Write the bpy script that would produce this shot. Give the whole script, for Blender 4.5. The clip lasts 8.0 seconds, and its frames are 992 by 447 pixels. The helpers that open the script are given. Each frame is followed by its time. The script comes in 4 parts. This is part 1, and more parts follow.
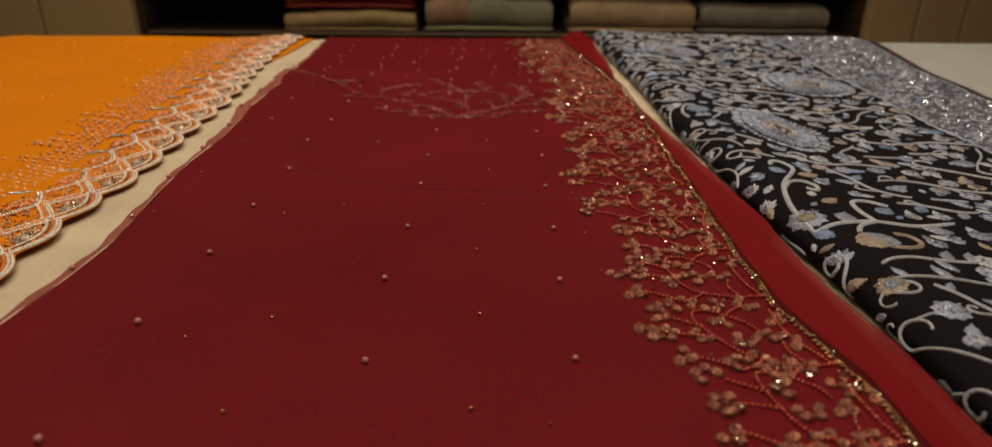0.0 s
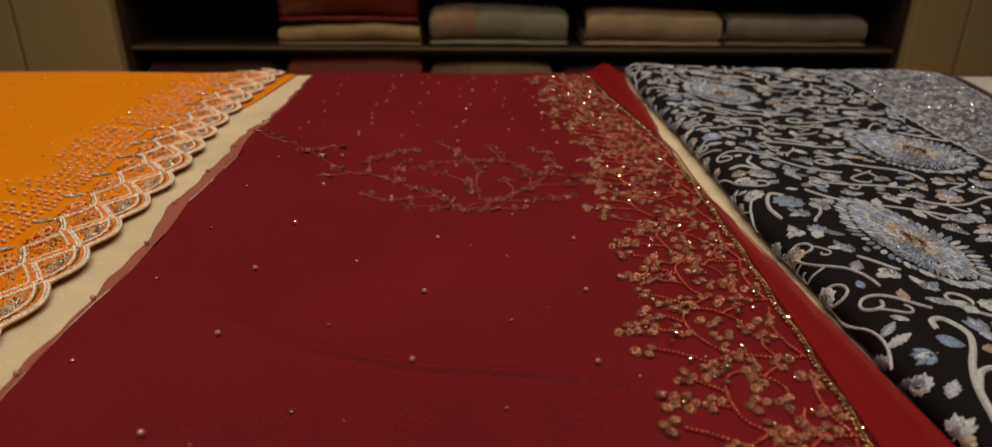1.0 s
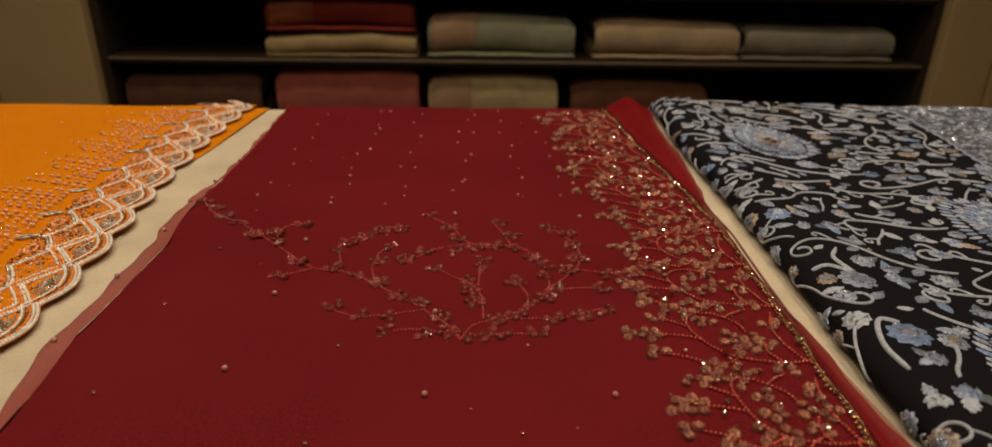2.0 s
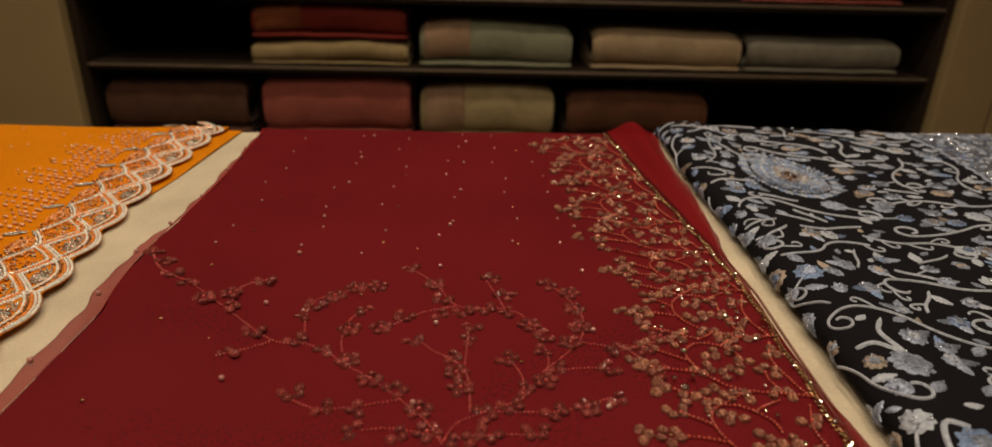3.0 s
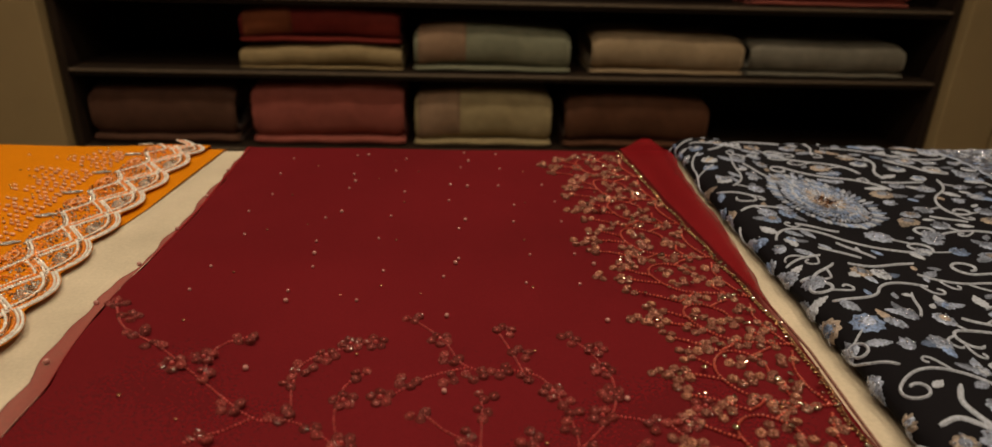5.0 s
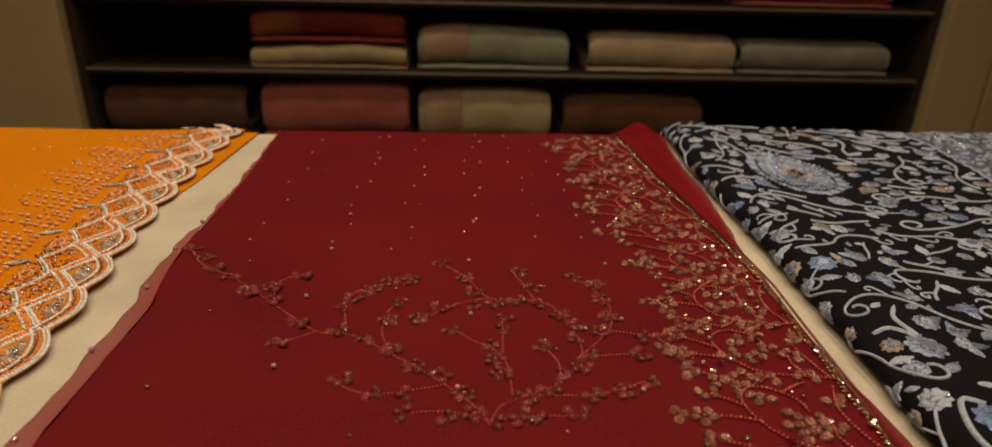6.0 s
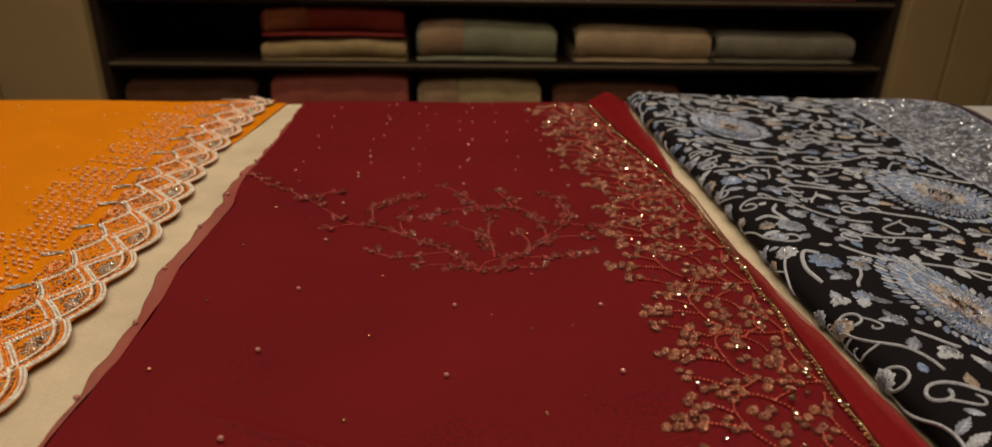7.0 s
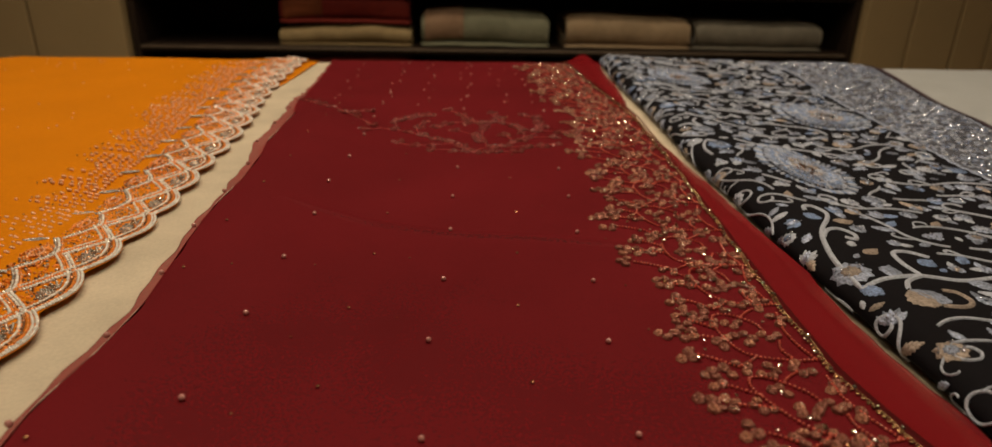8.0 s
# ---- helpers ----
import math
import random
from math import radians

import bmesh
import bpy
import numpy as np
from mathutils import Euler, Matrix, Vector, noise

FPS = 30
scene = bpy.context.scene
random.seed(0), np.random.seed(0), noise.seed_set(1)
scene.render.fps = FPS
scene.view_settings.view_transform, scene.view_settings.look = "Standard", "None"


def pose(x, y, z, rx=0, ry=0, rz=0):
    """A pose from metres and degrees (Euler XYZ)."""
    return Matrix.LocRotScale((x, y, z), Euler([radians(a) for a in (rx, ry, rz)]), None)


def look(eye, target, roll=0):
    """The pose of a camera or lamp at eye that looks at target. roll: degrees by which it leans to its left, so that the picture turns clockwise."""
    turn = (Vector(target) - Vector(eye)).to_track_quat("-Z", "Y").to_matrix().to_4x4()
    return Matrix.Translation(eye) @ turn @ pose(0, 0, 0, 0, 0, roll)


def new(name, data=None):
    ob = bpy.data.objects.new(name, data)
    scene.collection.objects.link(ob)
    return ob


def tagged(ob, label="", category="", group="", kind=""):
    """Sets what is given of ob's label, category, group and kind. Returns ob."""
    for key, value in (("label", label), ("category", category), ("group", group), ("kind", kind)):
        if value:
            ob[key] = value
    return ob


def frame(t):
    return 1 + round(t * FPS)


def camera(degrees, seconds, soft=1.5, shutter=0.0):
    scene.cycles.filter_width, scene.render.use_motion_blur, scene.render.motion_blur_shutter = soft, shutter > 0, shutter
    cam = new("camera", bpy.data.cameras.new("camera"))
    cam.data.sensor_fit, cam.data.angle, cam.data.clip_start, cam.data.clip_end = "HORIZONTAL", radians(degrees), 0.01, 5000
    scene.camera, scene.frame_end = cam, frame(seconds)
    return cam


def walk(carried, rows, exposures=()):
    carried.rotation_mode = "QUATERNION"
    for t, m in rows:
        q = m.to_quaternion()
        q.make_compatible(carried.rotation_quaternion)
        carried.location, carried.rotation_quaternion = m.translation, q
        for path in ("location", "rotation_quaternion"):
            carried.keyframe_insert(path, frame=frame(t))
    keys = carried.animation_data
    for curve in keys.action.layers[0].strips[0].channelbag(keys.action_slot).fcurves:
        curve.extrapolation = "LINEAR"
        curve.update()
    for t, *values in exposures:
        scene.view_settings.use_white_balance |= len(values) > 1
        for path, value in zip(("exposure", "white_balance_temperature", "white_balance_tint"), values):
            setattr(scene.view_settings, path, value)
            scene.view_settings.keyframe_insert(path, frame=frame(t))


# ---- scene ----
cam = camera(70.7, 8.0, soft=1.5)
cam.data.dof.use_dof = True
cam.data.dof.focus_distance = 0.54
cam.data.dof.aperture_fstop = 6.0
PATH = [
    (0, (0.001, 0.016, 0.989), (0.078, 1.847, 0.188), 0.8),
    (0.5, (-0.008, 0.143, 1.012), (0.054, 1.971, 0.203), 1.1),
    (1, (-0.004, 0.26, 1.014), (0.054, 2.089, 0.209), 0.6),
    (1.5, (-0.008, 0.364, 1.02), (0.048, 2.193, 0.212), 0.7),
    (3, (-0.002, 0.548, 1.035), (0.076, 2.379, 0.234), 1.6),
    (3.5, (-0.006, 0.544, 1.035), (0.072, 2.376, 0.235), 1.3),
    (4, (-0.011, 0.577, 1.031), (0.077, 2.407, 0.229), 1.5),
    (4.5, (-0.011, 0.64, 1.034), (0.084, 2.469, 0.23), 1.6),
    (6, (-0.035, 0.526, 1.037), (0.073, 2.36, 0.246), 1.6),
    (6.5, (-0.04, 0.436, 1.044), (0.071, 2.269, 0.25), 1.4),
    (7, (-0.035, 0.321, 1.038), (0.08, 2.156, 0.252), 1.1),
    (7.5, (-0.041, 0.187, 1.03), (0.076, 2.024, 0.248), 0.8),
    (8, (-0.039, 0.044, 1.014), (0.078, 1.883, 0.236), 1.4),
]
walk(cam, [(t, look(eye, target, roll)) for t, eye, target, roll in PATH])
scene.view_settings.exposure = 0.0

# ---------------------------------------------------------------- light
world = bpy.data.worlds.new("world")
scene.world = world
world.use_nodes = True
world.node_tree.nodes["Background"].inputs[0].default_value = (1.0, 0.85, 0.66, 1)
world.node_tree.nodes["Background"].inputs[1].default_value = 0.02

CEILING = 2.75
DOWNLIGHTS = [(-0.75, 0.25), (0.05, 0.35), (0.85, 0.25), (-0.75, 1.15), (0.05, 1.25), (0.85, 1.15), (0.05, -0.9)]
BACK_FILLS = [(-1.45, 2.2), (-0.25, 2.2), (0.85, 2.2)]      # unseen row added before the cabinet to brighten shelves and panels
BACK_FILL_WATTS = 4.5
LAMP_WATTS = 2.8
for lx, ly in DOWNLIGHTS + BACK_FILLS:
    lamp = bpy.data.lights.new("downlight", "AREA")
    lamp.shape, lamp.size, lamp.energy, lamp.color = "DISK", 0.17, BACK_FILL_WATTS if ly > 2 else LAMP_WATTS, (1.0, 0.83, 0.59)
    lamp.spread = radians(130)
    new("downlight_lamp", lamp).matrix_world = pose(lx, ly, CEILING - 0.035)

# ---------------------------------------------------------------- materials
def material(name, colour, rough=0.6, metal=0.0, scale=40.0, vary=0.15, bump=0.2, fine=900.0, fine_bump=0.0,
             sheen=0.0, alpha=1.0, island=0.0, tint=None, coat=0.0, spec=0.5, grain=0.0):
    """A procedural surface: broad mottling, fine relief and, for joined pieces, a shift from island to island."""
    m = bpy.data.materials.new(name)
    m.use_nodes = True
    nt = m.node_tree
    n, l = nt.nodes, nt.links
    b, out = n["Principled BSDF"], n["Material Output"]
    tc = n.new("ShaderNodeTexCoord")
    big = n.new("ShaderNodeTexNoise")
    big.inputs["Scale"].default_value, big.inputs["Detail"].default_value = scale, 4
    l.new(tc.outputs["Object"], big.inputs["Vector"])
    small = n.new("ShaderNodeTexNoise")
    small.inputs["Scale"].default_value, small.inputs["Detail"].default_value = fine, 2
    l.new(tc.outputs["Object"], small.inputs["Vector"])
    ramp = n.new("ShaderNodeMapRange")
    ramp.inputs["To Min"].default_value, ramp.inputs["To Max"].default_value = 1 - vary, 1 + vary
    l.new(big.outputs["Fac"], ramp.inputs["Value"])
    hsv = n.new("ShaderNodeHueSaturation")
    hsv.inputs["Color"].default_value = (*colour, 1)
    l.new(ramp.outputs["Result"], hsv.inputs["Value"])
    last = hsv.outputs["Color"]
    if grain:
        weave = n.new("ShaderNodeTexNoise")
        weave.inputs["Scale"].default_value, weave.inputs["Detail"].default_value = fine * 0.35, 3
        l.new(tc.outputs["Object"], weave.inputs["Vector"])
        r3 = n.new("ShaderNodeMapRange")
        r3.inputs["From Min"].default_value, r3.inputs["From Max"].default_value = 0.3, 0.7
        r3.inputs["To Min"].default_value, r3.inputs["To Max"].default_value = 1 - grain, 1 + grain
        l.new(weave.outputs["Fac"], r3.inputs["Value"])
        h3 = n.new("ShaderNodeHueSaturation")
        l.new(r3.outputs["Result"], h3.inputs["Value"])
        l.new(last, h3.inputs["Color"])
        last = h3.outputs["Color"]
    if tint:
        geo = n.new("ShaderNodeNewGeometry")
        mix = n.new("ShaderNodeMix")
        mix.data_type = "RGBA"
        mix.inputs["B"].default_value = (*tint, 1)
        l.new(geo.outputs["Random Per Island"], mix.inputs["Factor"])
        l.new(last, mix.inputs["A"])
        last = mix.outputs["Result"]
    if island:
        geo2 = n.new("ShaderNodeNewGeometry")
        r2 = n.new("ShaderNodeMapRange")
        r2.inputs["To Min"].default_value, r2.inputs["To Max"].default_value = 1 - island, 1 + island
        l.new(geo2.outputs["Random Per Island"], r2.inputs["Value"])
        h2 = n.new("ShaderNodeHueSaturation")
        l.new(r2.outputs["Result"], h2.inputs["Value"])
        l.new(last, h2.inputs["Color"])
        last = h2.outputs["Color"]
    l.new(last, b.inputs["Base Color"])
    b.inputs["Roughness"].default_value, b.inputs["Metallic"].default_value = rough, metal
    b.inputs["Sheen Weight"].default_value, b.inputs["Sheen Roughness"].default_value = sheen, 0.4
    b.inputs["Sheen Tint"].default_value = (*[min(1, 0.35 + c) for c in colour], 1)
    b.inputs["Coat Weight"].default_value, b.inputs["Specular IOR Level"].default_value = coat, spec
    bp = n.new("ShaderNodeBump")
    bp.inputs["Strength"].default_value, bp.inputs["Distance"].default_value = bump, 0.0015
    l.new(big.outputs["Fac"], bp.inputs["Height"])
    bp2 = n.new("ShaderNodeBump")
    bp2.inputs["Strength"].default_value, bp2.inputs["Distance"].default_value = fine_bump, 0.0006
    l.new(small.outputs["Fac"], bp2.inputs["Height"])
    l.new(bp.outputs["Normal"], bp2.inputs["Normal"])
    l.new(bp2.outputs["Normal"], b.inputs["Normal"])
    if alpha < 1:
        tr = n.new("ShaderNodeBsdfTransparent")
        ms = n.new("ShaderNodeMixShader")
        ms.inputs["Fac"].default_value = alpha
        l.new(tr.outputs["BSDF"], ms.inputs[1])
        l.new(b.outputs["BSDF"], ms.inputs[2])
        l.new(ms.outputs["Shader"], out.inputs["Surface"])
    return m


RED = (0.125, 0.0035, 0.006)
M_RED = material("red_silk", RED, 0.62, scale=5, vary=0.35, bump=0.25, fine=1400, fine_bump=0.15, spec=0.03, grain=0.06)
M_FOLD = material("red_organza_fold", (0.23, 0.008, 0.012), 0.6, scale=9, vary=0.12, bump=0.2, fine=1500, fine_bump=0.2, alpha=0.66, spec=0.04)
M_SHEER = material("red_organza", (0.150, 0.0090, 0.0128), 0.6, scale=6, vary=0.28, bump=0.2, fine=1500, fine_bump=0.12, alpha=0.84, spec=0.05, grain=0.06)
# single layer; the light coming through it is put into a brighter red
M_EDGE = material("backlit_red_organza", (0.235, 0.014, 0.017), 0.6, scale=9, vary=0.3, bump=0.3, fine=1500, fine_bump=0.3, alpha=0.83, spec=0.05, grain=0.12)
M_CREAM = material("cream_cloth", (0.56, 0.475, 0.36), 0.85, scale=16, vary=0.32, bump=0.5, fine=1100, fine_bump=0.4, sheen=0.1, spec=0.2, grain=0.06)
M_ORANGE = material("orange_crepe", (0.62, 0.195, 0.002), 0.7, scale=8, vary=0.10, bump=0.3, fine=1300, fine_bump=0.3, spec=0.05, grain=0.08)
M_BLACK = material("black_velvet", (0.008, 0.007, 0.009), 0.8, scale=20, vary=0.2, bump=0.3, fine=1500, fine_bump=0.4, spec=0.06)
M_PURPLE = material("plum_edging", (0.035, 0.014, 0.026), 0.6, scale=60, bump=0.3)
M_PETAL = material("bronze_cut_sequins", (0.37, 0.130, 0.095), 0.24, 0.5, scale=700, vary=0.4, coat=0.1, bump=0.4, fine=2600, fine_bump=0.6, island=0.3, tint=(0.36, 0.155, 0.095))
M_SEED = material("copper_red_seed_beads", (0.46, 0.080, 0.055), 0.22, 0.1, scale=400, island=0.25, coat=0.2)
M_ROSE = material("rose_seed_beads", (0.40, 0.055, 0.050), 0.28, 0.0, scale=400, island=0.2, spec=0.4)
M_GHOST = material("red_cut_sequins", (0.30, 0.050, 0.044), 0.24, 0.35, spec=0.4, scale=900, vary=0.5, bump=0.8, fine=2600, fine_bump=0.9, island=0.35, coat=0.15)
M_GOLD = material("antique_gold_beads", (0.30, 0.14, 0.065), 0.22, 0.7, scale=500, vary=0.3, island=0.4)
# tint paints the crystals' warm colour-fire into the metal, gem by gem
M_GEM = material("cut_crystal", (0.85, 0.80, 0.78), 0.09, 1.0, scale=300, vary=0.1, island=0.3, tint=(0.88, 0.70, 0.48))
M_PEARL = material("rose_pearl", (0.58, 0.27, 0.24), 0.16, 0.15, scale=300, vary=0.1, coat=1.0)
M_WHITEBEAD = material("white_bead_rope", (0.82, 0.78, 0.73), 0.35, scale=500, vary=0.12, island=0.18, coat=0.3)
M_ORANGEBEAD = material("orange_beads", (0.80, 0.26, 0.03), 0.28, scale=500, vary=0.2, island=0.3, coat=0.4)
M_SILVER = material("silver_bugle_beads", (0.58, 0.53, 0.47), 0.25, 0.6, scale=400, vary=0.3, island=0.4)
M_PINKBEAD = material("pale_coral_pearls", (0.88, 0.49, 0.29), 0.25, scale=500, vary=0.15, island=0.2, coat=0.25)
M_CORD = material("ivory_cord", (0.45, 0.485, 0.59), 0.55, scale=300, vary=0.25, bump=0.5, fine=1800, fine_bump=0.9, sheen=0.15, grain=0.3)
M_GREYTHREAD = material("silver_grey_thread", (0.29, 0.33, 0.45), 0.34, 0.45, scale=260, vary=0.4, bump=0.7, fine=1700, fine_bump=1.0, island=0.5, grain=0.55)
M_BLUETHREAD = material("pale_blue_thread", (0.17, 0.24, 0.42), 0.40, 0.25, scale=260, vary=0.4, bump=0.7, fine=1700, fine_bump=1.0, island=0.5, grain=0.55)
M_BEIGETHREAD = material("beige_thread", (0.33, 0.265, 0.225), 0.42, 0.25, scale=260, vary=0.4, bump=0.7, fine=1700, fine_bump=1.0, island=0.5, grain=0.5)
M_SEQUIN = material("iridescent_sequins", (0.62, 0.70, 0.92), 0.13, 0.75, scale=300, vary=0.2, island=0.5, tint=(0.56, 0.58, 0.66))
M_WALNUT = material("dark_walnut", (0.030, 0.019, 0.013), 0.5, spec=0.25, scale=6, vary=0.35, bump=0.2, fine=120, fine_bump=0.2)
# paler than the walnut: the light on the board tops is put into this colour
M_LIP = material("lit_shelf_edge", (0.16, 0.12, 0.085), 0.4, scale=12, vary=0.3, bump=0.2, fine=200, fine_bump=0.2)
M_PANEL = material("olive_beige_panel", (0.40, 0.29, 0.145), 0.6, scale=5, vary=0.12, bump=0.15, fine=150, fine_bump=0.15)
M_WHITE = material("white_cotton", (0.39, 0.40, 0.41), 0.85, scale=14, vary=0.08, bump=0.5, fine=1100, fine_bump=0.4, spec=0.2)
M_WALL = material("warm_plaster", (0.42, 0.36, 0.28), 0.9, scale=4, vary=0.08, bump=0.3, fine=200, fine_bump=0.2)
M_CEIL = material("ceiling_white", (0.75, 0.72, 0.66), 0.9, scale=3, vary=0.05)
M_FLOOR = material("brown_floor_tile", (0.20, 0.15, 0.11), 0.35, scale=3, vary=0.15)
M_STEEL = material("brushed_steel", (0.55, 0.53, 0.50), 0.3, 0.9, scale=60)
M_GLOW = bpy.data.materials.new("lamp_glow")
M_GLOW.use_nodes = True
M_GLOW.node_tree.nodes["Principled BSDF"].inputs["Emission Color"].default_value = (1, 0.82, 0.6, 1)
M_GLOW.node_tree.nodes["Principled BSDF"].inputs["Emission Strength"].default_value = 12


# ---------------------------------------------------------------- mesh helpers
class Soup:
    """Collects vertices and faces of one mesh, with a material for each face."""

    def __init__(self):
        self.v, self.f, self.m, self.mats, self.count = [], [], [], [], 0

    def slot(self, mat):
        if mat not in self.mats:
            self.mats.append(mat)
        return self.mats.index(mat)

    def add(self, verts, faces, mat):
        k = self.slot(mat)
        verts = np.asarray(verts, float).reshape(-1, 3)
        self.v.append(verts)
        self.f += [tuple(i + self.count for i in f) for f in faces]
        self.m += [k] * len(faces)
        self.count += len(verts)

    def mesh(self, name, warp=None, smooth=True):
        me = bpy.data.meshes.new(name)
        v = np.concatenate(self.v)
        if warp:
            v = warp(v)
        me.from_pydata([tuple(p) for p in v], [], self.f)
        for mat in self.mats:
            me.materials.append(mat)
        me.polygons.foreach_set("material_index", self.m)
        me.polygons.foreach_set("use_smooth", [smooth] * len(self.f))
        me.update()
        return me


def piece(name, data, parent=None, at=None, label=""):
    ob = new(name, data)
    if parent:
        ob.parent = parent
    if at is not None:
        ob.matrix_basis = at
    return tagged(ob, label)


def thing(name, label, category, group="", kind="", at=(0, 0, 0)):
    e = new(name)
    e.empty_display_size = 0.05
    e.location = at
    return tagged(e, label, category, group, kind)


def ball(seg=7, rings=4):
    v, f = [(0, 0, 1)], []
    for r in range(1, rings):
        a = math.pi * r / rings
        v += [(math.sin(a) * math.cos(2 * math.pi * s / seg), math.sin(a) * math.sin(2 * math.pi * s / seg), math.cos(a)) for s in range(seg)]
    v.append((0, 0, -1))
    for s in range(seg):
        t = (s + 1) % seg
        f.append((0, 1 + s, 1 + t))
        for r in range(rings - 2):
            a = 1 + r * seg
            f.append((a + s, a + seg + s, a + seg + t, a + t))
        a = 1 + (rings - 2) * seg
        f.append((a + s, len(v) - 1, a + t))
    return np.array(v, float), f


BALL = ball()
GEM = (np.array([(0, 0, 0.68)] + [(math.cos(a) * 0.45, math.sin(a) * 0.45, 0.62) for a in np.arange(6) * math.pi / 3]
                + [(math.cos(a), math.sin(a), 0.25) for a in np.arange(6) * math.pi / 3 + 0.5] + [(0, 0, -0.7)]),
       [(0, 1 + i, 1 + (i + 1) % 6) for i in range(6)] + [(1 + i, 7 + i, 1 + (i + 1) % 6) for i in range(6)]
       + [(1 + (i + 1) % 6, 7 + i, 7 + (i + 1) % 6) for i in range(6)] + [(7 + i, 13, 7 + (i + 1) % 6) for i in range(6)])


def beads(soup, points, r, mat, lift=0.8, shape=BALL, squash=1.0, rng=None):
    for p in points:
        k = r * (rng.uniform(0.85, 1.15) if rng else 1)
        v = shape[0] * (k, k, k * squash)
        if shape is GEM and rng:
            v = v @ np.array(Euler((rng.uniform(-0.5, 0.5), rng.uniform(-0.5, 0.5), rng.uniform(0, 6))).to_matrix())
        soup.add(v + np.array((p[0], p[1], (p[2] if len(p) > 2 else 0) + k * lift * squash)), shape[1], mat)


def resample(pts, step):
    p = np.asarray(pts, float)
    d = np.concatenate([[0], np.cumsum(np.linalg.norm(np.diff(p, axis=0), axis=1))])
    n = max(2, int(round(d[-1] / step)) + 1)
    t = np.linspace(0, d[-1], n)
    return np.stack([np.interp(t, d, p[:, i]) for i in range(p.shape[1])], 1)


def smooth(pts, n=8):
    """A curve through the points (Catmull-Rom)."""
    p = [np.asarray(q, float) for q in pts]
    p = [2 * p[0] - p[1]] + p + [2 * p[-1] - p[-2]]
    out = []
    for i in range(1, len(p) - 2):
        for k in range(n):
            t = k / n
            a, b, c, d = p[i - 1], p[i], p[i + 1], p[i + 2]
            out.append(0.5 * (2 * b + (c - a) * t + (2 * a - 5 * b + 4 * c - d) * t * t + (3 * b - a - 3 * c + d) * t ** 3))
    out.append(p[-2])
    return np.array(out)


def line(table):
    xs, ys = zip(*table)
    return lambda v: np.interp(v, xs, ys)


def box_mesh(name, size, mat, bevel=0.004, segments=2):
    bm = bmesh.new()
    bmesh.ops.create_cube(bm, size=1)
    bmesh.ops.scale(bm, vec=size, verts=bm.verts)
    bmesh.ops.bevel(bm, geom=bm.edges[:], offset=bevel, segments=segments, affect="EDGES", profile=0.6)
    me = bpy.data.meshes.new(name)
    bm.to_mesh(me)
    bm.free()
    me.materials.append(mat)
    return me


def box(name, lo, hi, mat, parent=None, bevel=0.004, label=""):
    lo, hi = Vector(lo), Vector(hi)
    return piece(name, box_mesh(name, hi - lo, mat, bevel), parent, Matrix.Translation((lo + hi) / 2), label)


def sheet(name, fn, us, vs, mat, parent=None, label="", thick=0.0):
    """A cloth: fn takes arrays u, v and returns x, y, z."""
    U, V = np.meshgrid(np.asarray(us), np.asarray(vs))
    x, y, z = fn(U.ravel(), V.ravel())
    nu, nv = len(us), len(vs)
    faces = [(j * nu + i, j * nu + i + 1, (j + 1) * nu + i + 1, (j + 1) * nu + i) for j in range(nv - 1) for i in range(nu - 1)]
    s = Soup()
    s.add(np.stack([x, y, z], 1), faces, mat)
    ob = piece(name, s.mesh(name), parent, None, label)
    if thick:
        mod = ob.modifiers.new("thickness", "SOLIDIFY")
        mod.thickness, mod.offset = thick, -1
    return ob


# ---------------------------------------------------------------- lie of the cloths
TOP = 0.757            # the covered table top
EDGE = 1.488           # where the cloths bend over the table's far edge
BEND = 0.013


def waves(x, y, seed, size, amount):
    """Soft uneven undulation."""
    r = random.Random(seed)
    out = np.zeros_like(np.asarray(x, float))
    for k in range(7):
        a, f, p = r.uniform(0, 6.28), r.uniform(0.5, 1.6) * 6.28 / size, r.uniform(0, 6.28)
        out = out + np.sin((x * math.cos(a) + y * math.sin(a)) * f + p) / 7
    return out * amount * 1.6


def over_edge(y, z):
    """Bends what lies past the far edge down over it."""
    y, z = np.asarray(y, float), np.asarray(z, float)
    r = BEND + (z - TOP)
    a = np.clip((y - EDGE) / BEND, 0, None)
    turn = np.clip(a, 0, math.pi / 2)
    drop = np.clip(y - EDGE - BEND * math.pi / 2, 0, None)
    return (np.where(a > 0, EDGE + r * np.sin(turn), y), np.where(a > 0, z - r * (1 - np.cos(turn)) - drop, z))


red_left = line([(-0.2, -0.262), (0.35, -0.257), (0.40, -0.250), (0.455, -0.246), (0.51, -0.249), (0.567, -0.252), (0.63, -0.254), (0.70, -0.251), (0.78, -0.257),
                 (0.835, -0.267), (0.90, -0.264), (0.965, -0.262), (1.01, -0.268), (1.12, -0.280), (1.20, -0.282), (1.30, -0.280), (1.40, -0.284), (1.5, -0.287), (1.8, -0.287)])
red_right = line([(-0.2, 0.256), (0.37, 0.250), (0.43, 0.245), (0.50, 0.243), (0.60, 0.244), (0.70, 0.238), (0.78, 0.232), (0.86, 0.230), (0.91, 0.226), (0.97, 0.224),
                  (1.03, 0.228), (1.10, 0.230), (1.20, 0.240), (1.33, 0.245), (1.42, 0.250), (1.5, 0.258), (1.8, 0.258)])
